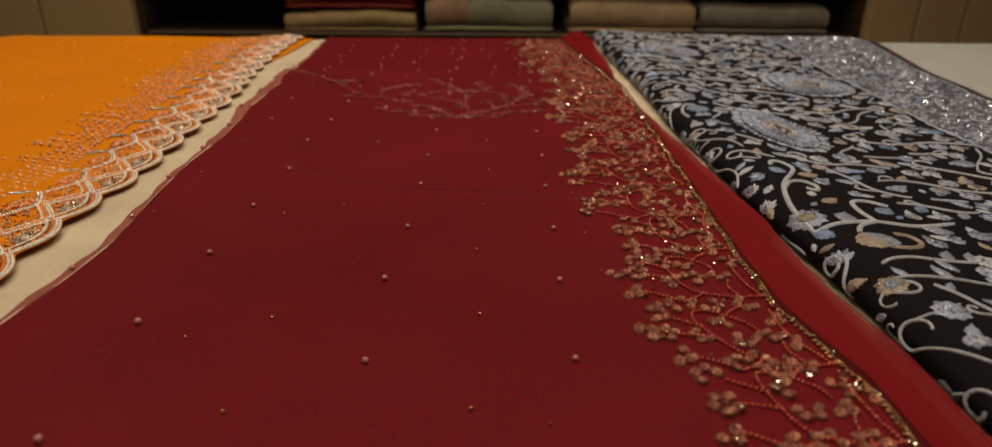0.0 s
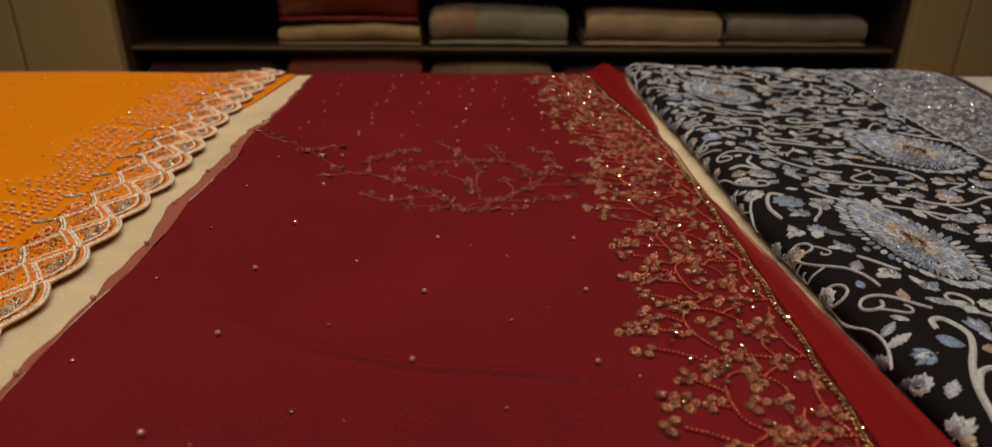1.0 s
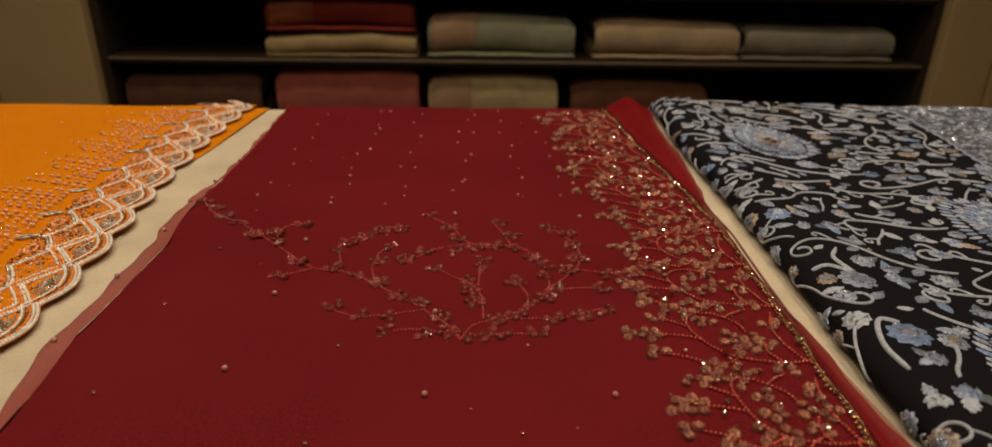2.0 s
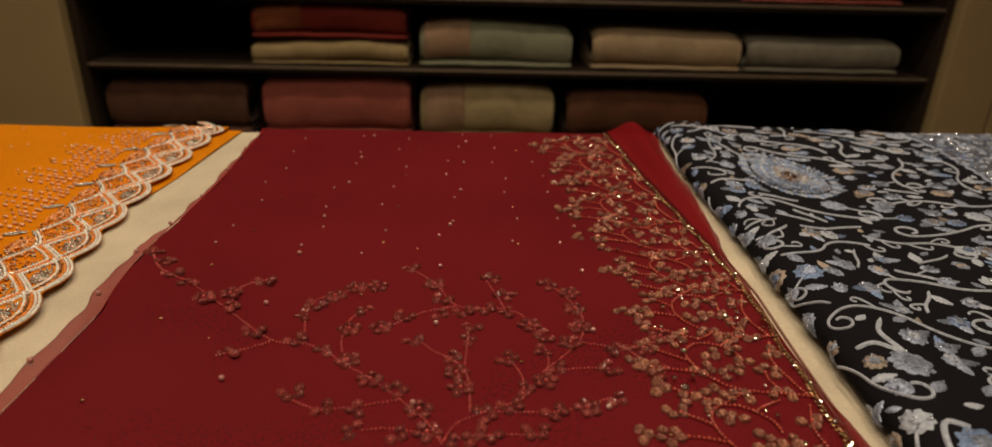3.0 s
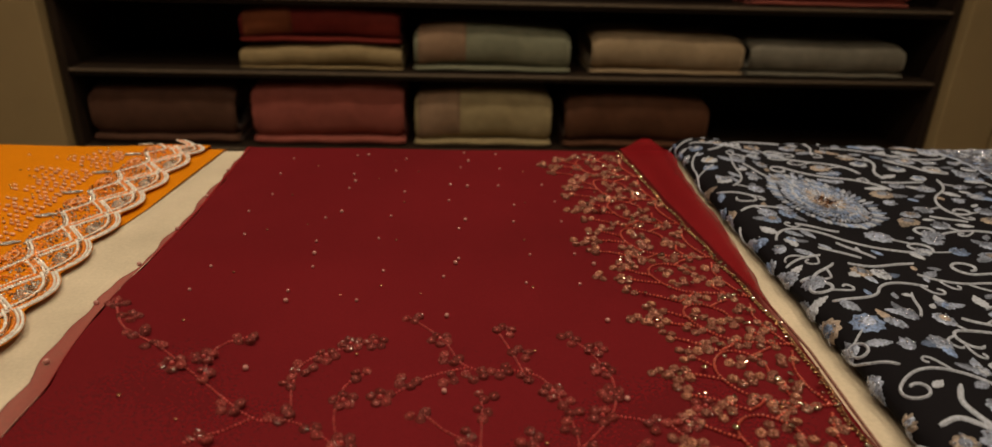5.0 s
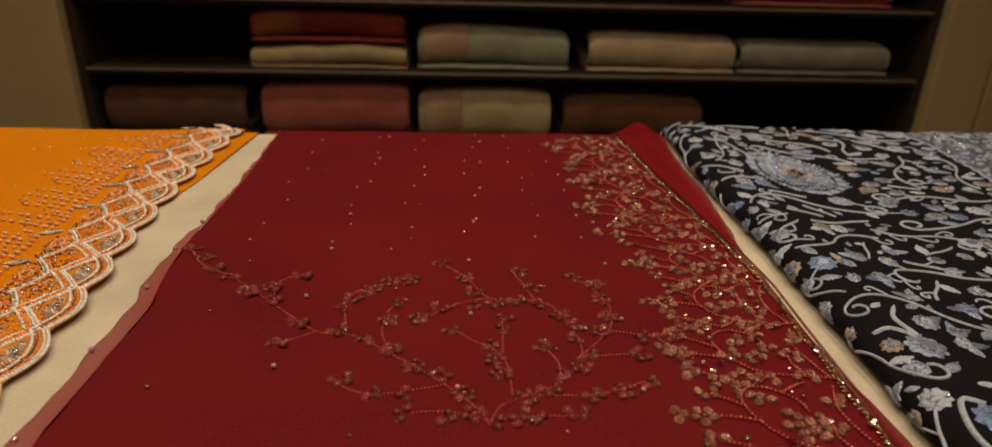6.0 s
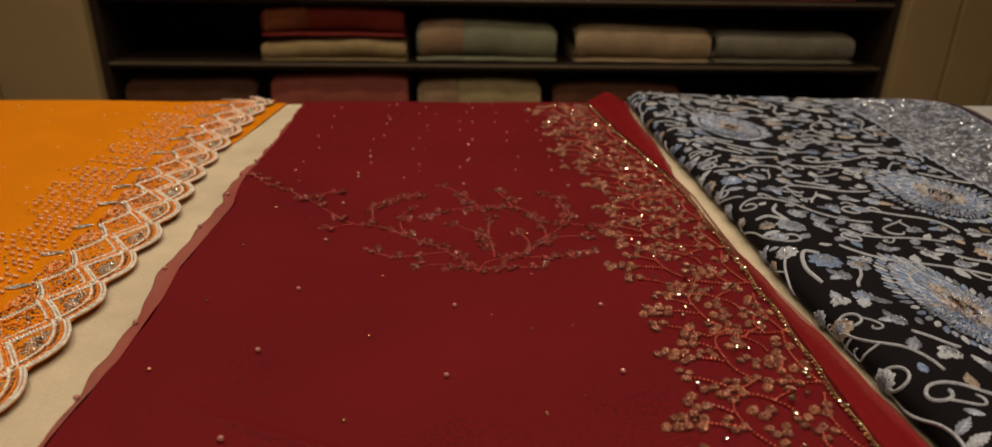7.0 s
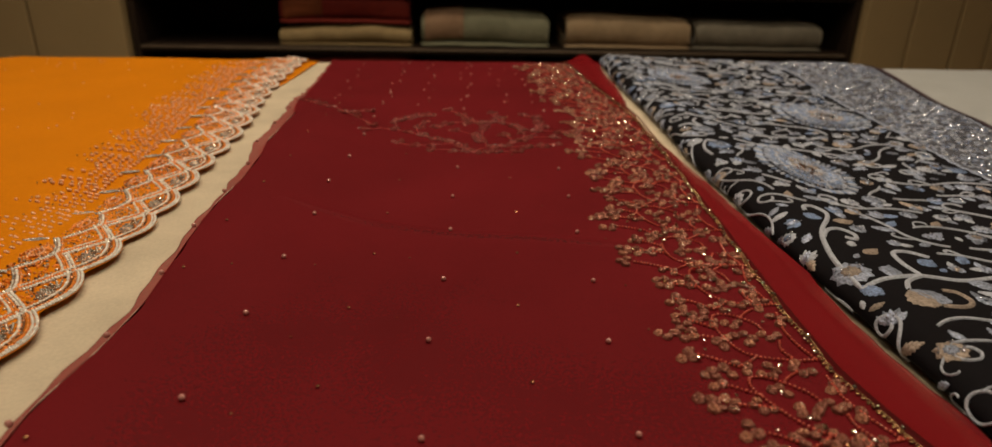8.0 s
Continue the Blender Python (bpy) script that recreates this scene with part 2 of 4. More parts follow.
gold_line = line([(-0.2, 0.213), (0.32, 0.213), (0.36, 0.205), (0.40, 0.199), (0.45, 0.199), (0.51, 0.200), (0.56, 0.203), (0.63, 0.208), (0.70, 0.211), (0.77, 0.216),
                  (0.85, 0.217), (0.94, 0.220), (1.03, 0.224), (1.10, 0.220), (1.21, 0.209), (1.30, 0.199), (1.40, 0.194), (1.52, 0.184), (1.8, 0.184)])
sheer_band = line([(-0.2, 0.004), (0.66, 0.004), (0.76, 0.008), (0.84, 0.013), (0.96, 0.012), (1.06, 0.007), (1.16, 0.004), (1.8, 0.004)])


def inner_left(y):
    return red_left(y) + sheer_band(y)


def ease(t):
    t = np.clip(t, 0, 1)
    return t * t * (3 - 2 * t)


def heap(x, y):
    """The saree's folded layers raise its left side."""
    return 0.023 * ease((-0.105 - x) / 0.13) * ease((1.22 - y) / 0.25) * ease((y - 0.1) / 0.25)


def red_z(x, y):
    z = 0.7612 + waves(x, y, 3, 0.30, 0.0009) + waves(x, y, 4, 0.07, 0.0002) + heap(x, y)
    d = (y - (0.611 - 0.20 * x + 0.35 * x * x + 0.003 * np.sin(38 * x))) / 0.0030       # a sharp crease across
    z = z + 0.0030 * np.exp(-np.where(d < 0, d * d * 2.2, d * d * 0.22)) * np.clip(1 - np.abs((x + 0.04) / 0.17) ** 3, 0, 1)
    d = (x - (-0.06 + 0.35 * (y - 0.45))) / 0.010
    z = z + 0.0009 * np.exp(-d * d) * np.clip(1 - np.abs((y - 0.45) / 0.2) ** 2, 0, 1)
    return z


def red_lay(v):
    """Lays flat work (x, y, height) on the red cloth."""
    y, z = over_edge(v[:, 1], red_z(v[:, 0], v[:, 1]) + v[:, 2])
    return np.stack([v[:, 0], y, z], 1)


# ---------------------------------------------------------------- the room
def plain_box(name, lo, hi, mat, label, category):
    return tagged(box(name, lo, hi, mat, None, 0.002), label, category, "", "structure")


plain_box("floor", (-3.2, -2.6, -0.1), (3.2, 3.8, 0), M_FLOOR, "brown tiled shop floor under the table", "floor")
plain_box("ceiling", (-3.2, -2.6, CEILING), (3.2, 3.8, CEILING + 0.1), M_CEIL, "plain white shop ceiling with downlights", "ceiling")
plain_box("wall_north", (-3.2, 3.66, 0), (3.2, 3.8, CEILING), M_WALL, "warm plaster wall behind the cabinet", "wall")
plain_box("wall_south", (-3.2, -2.74, 0), (3.2, -2.6, CEILING), M_WALL, "warm plaster wall facing the cabinet", "wall")
plain_box("wall_west", (-3.34, -2.6, 0), (-3.2, 3.8, CEILING), M_WALL, "warm plaster side wall of the shop", "wall")
plain_box("wall_east", (3.2, -2.6, 0), (3.34, 3.8, CEILING), M_WALL, "warm plaster side wall of the shop", "wall")


def disc(name, r, h, mat, seg=28):
    bm = bmesh.new()
    bmesh.ops.create_cone(bm, cap_ends=True, segments=seg, radius1=r, radius2=r * 0.94, depth=h)
    me = bpy.data.meshes.new(name)
    bm.to_mesh(me)
    bm.free()
    me.materials.append(mat)
    return me


trim_mesh, glow_mesh = disc("trim_ring", 0.11, 0.016, M_STEEL), disc("lens", 0.088, 0.006, M_GLOW)
# fittings for all lamps, with the added fill row at the back
for lx, ly in DOWNLIGHTS + BACK_FILLS:
    d = thing("downlight", "round recessed ceiling downlight with a steel trim ring, out of view", "ceiling light", "shop downlights", at=(lx, ly, CEILING))
    piece("trim_ring", trim_mesh, d, Matrix.Translation((0, 0, -0.008)))
    piece("lens", glow_mesh, d, Matrix.Translation((0, 0, -0.019)))

# wall panels either side of the shelves
def panel_run(name, xs, y0, y1, label):
    t = thing(name, label, "wall panel", "", "structure", at=(xs[0], y0, 0))
    for a, b in zip(xs[:-1], xs[1:]):
        box("panel", (a + 0.004 - xs[0], 0, 0.0), (b - 0.004 - xs[0], y1 - y0, 2.4), M_PANEL, t, 0.006)
    return t


panel_run("panelling_west", [-2.95, -2.60, -2.27, -1.94, -1.68, -1.325], 2.93, 3.6, "olive-beige wooden wall panels with upright grooves")
panel_run("panelling_east", [1.645, 1.85, 2.05, 2.20, 2.55, 2.95], 2.93, 3.6, "olive-beige wooden wall panels with upright grooves")

# shelf cabinet
SHELVES = [0.055, 0.290, 0.553, 0.790, 1.03, 1.27, 1.51]
cab = thing("shelf_cabinet", "dark walnut open shelf cabinet filled with folded sarees", "cabinet", at=(0.16, 3.3, 0))
def cab_box(name, lo, hi, mat, label=""):
    return box(name, (lo[0] - 0.16, lo[1] - 3.3, lo[2]), (hi[0] - 0.16, hi[1] - 3.3, hi[2]), mat, cab, 0.003, label)
cab_box("back_panel", (-1.32, 3.58, 0.0), (1.64, 3.60, 1.75), M_WALNUT)
cab_box("side_panel", (-1.32, 2.97, 0.0), (-1.295, 3.578, 1.75), M_WALNUT)
cab_box("side_panel", (1.615, 2.97, 0.0), (1.64, 3.578, 1.75), M_WALNUT)
cab_box("top_panel", (-1.32, 2.97, 1.752), (1.64, 3.60, 1.78), M_WALNUT)
for z in SHELVES:
    board = cab_box("shelf_board", (-1.293, 2.975, z - 0.024), (1.613, 3.576, z), M_WALNUT)
    # strip painted light along the front, for the lit top of the board
    cab_box("shelf_lip", (-1.293, 2.964, z - 0.0095), (1.613, 2.9735, z - 0.001), M_LIP, "lighter shelf front strip, coloured as if lit from above")


def folded_saree(x0, x1, z0, z1, mat, label, y0=3.0, depth=0.34, seed=1, accent=None, folds=3):
    """A saree folded flat: a soft bulging front fold, a slumped top, the loose ends of its layers, and a patterned end band."""
    r = random.Random(seed)
    w, h = x1 - x0, z1 - z0
    t = thing("folded_saree", label, "saree", "folded sarees on the shelves", at=((x0 + x1) / 2, y0 + depth / 2, z0))

    def slab(name, u0, u1, a, b, grow, m, nx, lab=""):
        s, na, verts = Soup(), 20, []
        half = (b - a) / 2
        for i in range(nx + 1):
            u = u0 + (u1 - u0) * i / nx
            endr = min(1, 0.25 + min(u, 1 - u) * 22) if grow == 0 else min(1, 0.28 + min(u, 1 - u) * 22)
            sag = (0.006 * math.sin(u * 5 + seed) + 0.010 * (abs(u - 0.5) * 2) ** 4) * b / h
            for j in range(na):
                q = 2 * math.pi * j / na
                cy = math.copysign(abs(math.cos(q)) ** 0.35, math.cos(q))
                cz = math.copysign(abs(math.sin(q)) ** 0.5, math.sin(q))
                lump = 0.0025 * math.sin(u * 17 + q * 2 + seed)
                verts.append((-w / 2 + w * u, cy * (depth / 2 + grow - 0.01 * (1 - endr)) + lump, (a + b) / 2 + cz * (half + grow) * (0.45 + 0.55 * endr ** 0.5) - sag + 0.002))
        faces = [(i * na + j, (i + 1) * na + j, (i + 1) * na + (j + 1) % na, i * na + (j + 1) % na) for i in range(nx) for j in range(na)]
        faces += [tuple(range(na - 1, -1, -1)), tuple(nx * na + j for j in range(na))]
        s.add(verts, faces, m)
        return piece(name, s.mesh(name), t, None, lab)
    cut = h * r.uniform(0.12, 0.17)
    slab("lower_fold", 0, 1, 0, cut * 1.04, 0, mat, 26)
    slab("main_fold", 0.004, 0.996, cut * 0.72, h, 0, mat, 26)
    if accent:
        slab("end_band", 0.03, 0.33, cut * 0.9, h, 0.0022, accent, 10, "patterned end band in another shade")
    return t


def cloth(name, c, c2=None):
    return material(name, c, 0.75, scale=26, vary=0.3, bump=0.5, fine=500, fine_bump=0.4, sheen=0.1, spec=0.2)


C_CRIMSON, C_BUFF = cloth("crimson_cloth", (0.17, 0.018, 0.012)), cloth("buff_cloth", (0.33, 0.24, 0.12))
C_SAGE, C_BLUSH = cloth("sage_cloth", (0.22, 0.22, 0.15)), cloth("blush_cloth", (0.30, 0.19, 0.12))
C_SAND, C_GREY = cloth("sand_cloth", (0.36, 0.26, 0.16)), cloth("grey_cloth", (0.21, 0.19, 0.15))
C_UMBER, C_CORAL = cloth("umber_cloth", (0.10, 0.045, 0.028)), cloth("coral_cloth", (0.32, 0.085, 0.065))
C_STRAW, C_RUST = cloth("straw_cloth", (0.36, 0.28, 0.15)), cloth("rust_cloth", (0.10, 0.04, 0.02))
C_BRICK = cloth("brick_gold_cloth", (0.20, 0.055, 0.020))
S2, S1, S3 = SHELVES[2], SHELVES[1], SHELVES[3]
folded_saree(-0.755, -0.215, S2, S2 + 0.082, C_BUFF, "buff folded saree under a crimson one on a shelf", seed=1)
folded_saree(-0.745, -0.220, S2 + 0.086, S2 + 0.205, C_CRIMSON, "crimson folded saree stacked on a buff one", seed=2, accent=C_BRICK)
folded_saree(-0.178, 0.352, S2, S2 + 0.148, C_SAGE, "sage green folded saree with a blush end panel", seed=3, accent=C_BLUSH)
folded_saree(0.420, 0.950, S2, S2 + 0.135, C_SAND, "sand-coloured folded saree with a slumped rounded top", seed=4)
folded_saree(0.965, 1.520, S2, S2 + 0.118, C_GREY, "pale grey folded saree lying loosely on a shelf", seed=5)
folded_saree(-1.275, -0.785, S1, S1 + 0.200, C_UMBER, "dark umber folded saree on the lower shelf", seed=6)
folded_saree(-0.735, -0.212, S1, S1 + 0.225, C_CORAL, "coral pink folded saree on the lower shelf", seed=7)
folded_saree(-0.180, 0.300, S1, S1 + 0.200, C_STRAW, "straw-coloured folded saree on the lower shelf", seed=8, accent=C_BLUSH)
folded_saree(0.345, 0.860, S1, S1 + 0.185, C_RUST, "dark rust folded saree on the lower shelf", seed=9)
folded_saree(0.940, 1.480, S3, S3 + 0.110, C_CORAL, "faded coral folded saree on an upper shelf", seed=11)

# ---------------------------------------------------------------- the table and its cover
tab = thing("display_table", "long dark wooden display table under a cream cloth", "table", at=(0, 0.45, 0))
box("tabletop", (-1.58, -1.05, 0.705), (1.58, 1.045, 0.752), M_WALNUT, tab, 0.006)
box("apron", (-1.5, 0.93, 0.60), (1.5, 0.96, 0.704), M_WALNUT, tab, 0.003)
box("apron", (-1.5, -0.98, 0.60), (1.5, -0.95, 0.704), M_WALNUT, tab, 0.003)
for lx in (-1.46, 1.46):
    for ly in (-0.93, 0.91):
        box("leg", (lx - 0.035, ly - 0.019, 0.0), (lx + 0.035, ly + 0.019, 0.7045), M_WALNUT, tab, 0.006)


def cover(u, v):
    z = TOP - 0.0015 + waves(u, v, 8, 0.16, 0.0006) + waves(u, v, 9, 0.45, 0.0008)
    y, z = over_edge(v, z)
    return u, y, z


V_DRAPE = list(np.linspace(EDGE, EDGE + BEND * 1.6, 9)) + [EDGE + 0.05, EDGE + 0.10, EDGE + 0.17]
cov = sheet("table_cover", cover, np.linspace(-1.58, 1.58, 160), list(np.linspace(-0.6, EDGE - 0.01, 110)) + V_DRAPE, M_CREAM, thick=0.0008)
tagged(cov, "cream cotton cloth spread over the display table", "tablecloth")



def white_lie(u, v):
    x0 = 0.62 + 0.01 * np.sin(v * 9)
    x = x0 + (1.50 - x0) * u
    y, z = over_edge(v, TOP + 0.0008 + waves(x, v, 14, 0.22, 0.0009))
    return x, y, z


wht = sheet("white_cloth", white_lie, np.linspace(0, 1, 60), list(np.linspace(0.2, EDGE - 0.01, 80)) + V_DRAPE, M_WHITE, thick=0.0006)
tagged(wht, "plain white cotton cloth lying flat beside the black saree", "cloth")

# ---------------------------------------------------------------- beadwork shapes
def petal_disc(soup, cx, cy, r, mat, rng, base=0.0):
    """A petal: a cut sequin with a faceted rim and a dimpled middle."""
    seg = 10
    ph, tx, ty = rng.uniform(0, 6), rng.uniform(-0.22, 0.22), rng.uniform(-0.22, 0.22)
    v, f = [(cx, cy, base + r * 0.30)], []
    for k, (q, h) in enumerate([(0.36, 0.46), (0.68, 0.62), (0.95, 0.40), (1.0, 0.0)]):
        for s in range(seg):
            a = 2 * math.pi * (s + 0.5 * (k % 2)) / seg + ph
            g = q * (1 + (0.05 if s % 2 else -0.05) * (k > 1))
            dx, dy = r * g * math.cos(a), r * g * math.sin(a)
            v.append((cx + dx, cy + dy, base + max(0, r * h * (1 + (0.12 if s % 2 else -0.12)) + (dx * tx + dy * ty) * (k < 3))))
    for s in range(seg):
        t = (s + 1) % seg
        f.append((0, 1 + s, 1 + t))
        for k in range(3):
            a = 1 + k * seg
            f.append((a + s, a + seg + s, a + seg + t, a + t))
    soup.add(v, f, mat)


def bead_flower(petals, seed, petal_mat, seed_mat, gem=True, size=0.0031):
    """A fan of sequin petals, each with a bead at its middle."""
    r = random.Random(seed)
    s = Soup()
    a0 = r.uniform(0, 6.28)
    for k in range(petals):
        a = a0 + k * 6.283 / (petals + (1.0 if petals < 5 else 0)) + r.uniform(-0.12, 0.12)
        q = size * r.uniform(1.55, 1.75) * (0.86 if petals < 4 else 1)
        petal_disc(s, q * math.cos(a), q * math.sin(a), size * r.uniform(0.90, 1.05), petal_mat, r, 0.0003)
        beads(s, [(q * math.cos(a), q * math.sin(a), 0.0003 + size * 0.30)], size * 0.20, seed_mat, 0.3)
    if petals > 4:
        beads(s, [(0, 0, 0.0004)], size * 0.42, M_GEM if gem and r.random() < 0.5 else seed_mat, shape=GEM if gem else BALL, rng=r)
    return s.mesh("bead_flower", None, False)


def lay_at(fn, x, y, turn=0.0, lift=0.0):
    p = fn(np.array([[x, y, lift], [x, y + 0.01, lift]]))
    tilt = math.degrees(math.atan2(p[1][2] - p[0][2], p[1][1] - p[0][1]))
    return pose(*p[0], tilt, 0, 0) @ pose(0, 0, 0, 0, 0, turn)


def spaced(points, p, gap):
    return all((p[0] - q[0]) ** 2 + (p[1] - q[1]) ** 2 > gap * gap for q in points)


# ---------------------------------------------------------------- red saree
red = thing("red_saree", "deep red sheer saree with a bronze beaded floral border", "saree", at=(0, 0.6, TOP))
red.location = (0, 0, 0)
V_CLOTH = list(np.linspace(-0.2, 0.54, 84)) + list(np.arange(0.5425, 0.70, 0.0016)) + list(np.linspace(0.705, EDGE - 0.006, 90)) + V_DRAPE


def red_body(u, v):
    x = inner_left(v) + (gold_line(v) + 0.006 - inner_left(v)) * u
    y, z = over_edge(v, red_z(x, v) - 0.0021)
    return x, y, z


def red_veil(u, v):
    ripple = 0.002 * np.sin(v * 61) + 0.0012 * np.sin(v * 143 + 1)
    x0, x1 = inner_left(v) + 0.001 + ripple * 0.5, red_right(v) + 0.5 * ripple
    x = x0 + (x1 - x0) * u
    return veil_at(x, v)


def veil_at(x, v):
    z = red_z(x, v)
    side = np.clip((x - gold_line(v) - 0.008) / 0.03, 0, 1)
    z = z + side * (0.0012 + 0.0016 * np.sin(v * 34 + x * 60)) + np.clip((inner_left(v) - x) / 0.012, 0, 1) * (0.0012 * np.sin(v * 48) - 0.0006)
    y, z = over_edge(v, z)
    return x, y, z


sheet("under_layer", red_body, np.linspace(0, 1, 70), V_CLOTH, M_RED, red, "opaque deep red silk layer", 0.0005)


def red_side(u, v):
    x = inner_left(v) - 0.0015 - 0.004 * u * u
    y, z = over_edge(v, (red_z(inner_left(v), v) - 0.0021) * (1 - u) + (TOP + 0.0006) * u)
    return x, y, z


sheet("side_fold", red_side, np.linspace(0, 1, 8), V_CLOTH, M_RED, red, "folded red layers under the edge")


def red_edge(u, v):
    ripple = 0.0016 * np.sin(v * 61) + 0.0010 * np.sin(v * 143 + 1) + 0.0012 * np.sin(v * 23)
    x0 = red_left(v) + ripple
    x, y, z = veil_at(x0 + (inner_left(v) + 0.001 - x0) * u, v)
    return x, y, z + 0.0006


sheet("sheer_edge", red_edge, np.linspace(0, 1, 12), V_CLOTH, M_EDGE, red, "single sheer organza layer past the folded layers")
sheet("sheer_layer", red_veil, np.linspace(0, 1, 120), V_CLOTH, M_SHEER, red, "sheer red organza layer with a frayed soft edge")


def hem(fn, u, mat, r, name, label):
    v = np.array(V_CLOTH)
    x, y, z = fn(np.full_like(v, u), v)
    pts = np.stack([x, y, z], 1)
    s = Soup()
    verts, faces, k = [], [], 5
    for p in pts:
        verts += [(p[0] + r * math.cos(a), p[1], p[2] + r * math.sin(a)) for a in np.arange(k) * 2 * math.pi / k]
    for i in range(len(pts) - 1):
        faces += [(i * k + j, i * k + (j + 1) % k, (i + 1) * k + (j + 1) % k, (i + 1) * k + j) for j in range(k)]
    s.add(verts, faces, mat)
    return piece(name, s.mesh(name), red, None, label)



def red_fold(u, v):
    x0 = gold_line(v) + 0.003
    x1 = np.maximum(x0 + 0.002, red_right(v) - 0.003 + 0.002 * np.sin(v * 27))
    x = x0 + (x1 - x0) * u
    y, z = over_edge(v, red_z(x, v) + 0.0036 + 0.0011 * np.sin(9.0 * u + 6 * v) + 0.004 * np.sin(math.pi * u) * np.clip((v - 1.05) / 0.25, 0.1, 1) + 0.010 * np.sin(math.pi * u) ** 2 * ease((v - 1.15) / 0.2))
    return x, y, z


sheet("turned_edge", red_fold, np.linspace(0, 1, 16), V_CLOTH, M_FOLD, red, "second sheer layer turned over along the edge")
hem(red_edge, 0.0, M_SHEER, 0.00025, "hem", "narrow rolled red hem")
hem(red_veil, 1.0, M_SHEER, 0.00025, "hem", "narrow rolled red hem")

# the bead line along the border
rng = random.Random(11)
s = Soup()
ys = np.arange(-0.05, EDGE + 0.01, 0.0022)
path = np.stack([gold_line(ys) + 0.0012 * np.sin(ys * 90), ys, np.zeros_like(ys)], 1)
beads(s, path + (0.0012, 0, 0), 0.0012, M_GOLD, shape=GEM, rng=rng)
beads(s, path[::2] + (-0.0014, 0.001, 0), 0.0016, M_GOLD, shape=GEM, rng=rng)
piece("gold_bead_line", s.mesh("gold_bead_line", red_lay, False), red, None, "antique gold bead line along the border")
s = Soup()
beads(s, [(gold_line(y) + rng.uniform(-0.003, 0.002), y, 0.0012) for y in np.arange(0.0, EDGE, 0.019) + 0.003], 0.0016, M_GEM, shape=GEM, rng=rng)
piece("crystal_line", s.mesh("crystal_line", red_lay, False), red, None, "small cut crystals along the border")

FLOWERS = {n: [bead_flower(n, 10 * n + k, M_PETAL, M_GOLD, True, 0.0036) for k in range(4)] for n in (3, 4, 5)}
GHOSTS = [bead_flower(n, 50 + k, M_GHOST, M_ROSE, False, 0.0036) for k, n in enumerate((3, 4, 5, 3, 4, 5))]

# the border: beaded hooks that spring from the bead line, each with side twigs and sequin flowers
rng = random.Random(23)
HOOK = [
    [(0.000, -0.004), (0.020, -0.003), (0.048, 0.001), (0.062, 0.010), (0.070, 0.026), (0.071, 0.041), (0.064, 0.052), (0.053, 0.055), (0.042, 0.051), (0.034, 0.043), (0.032, 0.034)],
    [(0.071, 0.034), (0.080, 0.040), (0.089, 0.046)],
    [(0.068, 0.020), (0.080, 0.023), (0.093, 0.026)],
    [(0.042, 0.051), (0.033, 0.058), (0.024, 0.063)],
    [(0.004, -0.002), (0.010, 0.016), (0.012, 0.036), (0.006, 0.056)],
    [(0.048, 0.001), (0.056, -0.006), (0.066, -0.012)],
    [(0.020, -0.003), (0.026, 0.010), (0.024, 0.020)],
    [(0.066, -0.012), (0.084, -0.002), (0.098, 0.004)],
]
BLOOMS = [(0.094, 0.050, 4), (0.101, 0.028, 5), (0.115, 0.031, 3), (0.021, 0.066, 4), (0.032, 0.028, 3), (0.054, 0.042, 3), (0.072, -0.014, 4), (0.082, 0.056, 3),
          (0.043, -0.006, 5), (0.022, 0.022, 4), (0.012, 0.046, 3), (0.050, 0.022, 4), (0.046, 0.066, 4), (0.066, 0.064, 3), (0.104, 0.006, 3)]
CELL_LONG, taken = 0.0700, []
for k in range(21):
    y0 = -0.005 + CELL_LONG * k + rng.uniform(-0.004, 0.004)
    reach, tall = rng.uniform(0.84, 0.98) * (0.86 if y0 < 0.5 else 1), rng.uniform(0.95, 1.04)
    sway = [rng.uniform(-0.004, 0.004) for _ in range(4)]

    def at(u, v):
        y = y0 + v * tall + sway[2] * math.sin(u * 60)
        return float(gold_line(y)) - 0.002 - u * reach - sway[0] * math.sin(v * 70 + sway[1] * 500) * min(1, u / 0.03), y
    s = Soup()
    for stem in HOOK:
        p = resample(smooth([at(u, v) for u, v in stem]), 0.0028)
        beads(s, [(q[0], q[1], 0.0003) for q in p if q[1] < EDGE + 0.004], 0.00115, M_SEED, rng=rng)
    piece("bead_vine", s.mesh("bead_vine", red_lay), red)
    more = [(rng.uniform(0.006, 0.088), rng.uniform(0, CELL_LONG), rng.choice((3, 4, 4))) for _ in range(14)]
    for u, v, n in BLOOMS + more:
        x, y = at(u + rng.uniform(-0.003, 0.003), v + rng.uniform(-0.003, 0.003))
        if y < EDGE - 0.003 and spaced(taken, (x, y), 0.0105 if (u, v, n) in BLOOMS else 0.0150):
            taken.append((x, y))
            piece("bead_flower", rng.choice(FLOWERS[n]), red, lay_at(red_lay, x, y, rng.uniform(0, 360)) @ Matrix.Scale(rng.uniform(0.92, 1.14), 4))
# single sparkling stones among the flowers
def gem_mesh(name, r, mat, seed):
    g = Soup()
    beads(g, [(0, 0, 0)], r, mat, shape=GEM, rng=random.Random(seed))
    return g.mesh(name, None, False)


CRYSTALS = [gem_mesh("crystal", 0.0017, M_GEM, k) for k in range(12)]
for k in range(230):
    y = rng.uniform(0.05, EDGE - 0.01)
    x = float(gold_line(y)) - 0.088 * rng.random() ** 1.2
    piece("crystal", rng.choice(CRYSTALS), red, lay_at(red_lay, x, y, rng.uniform(0, 360), 0.0012) @ Matrix.Scale(rng.choice([0.7, 0.9, 1.0, 1.1, 1.45]), 4))

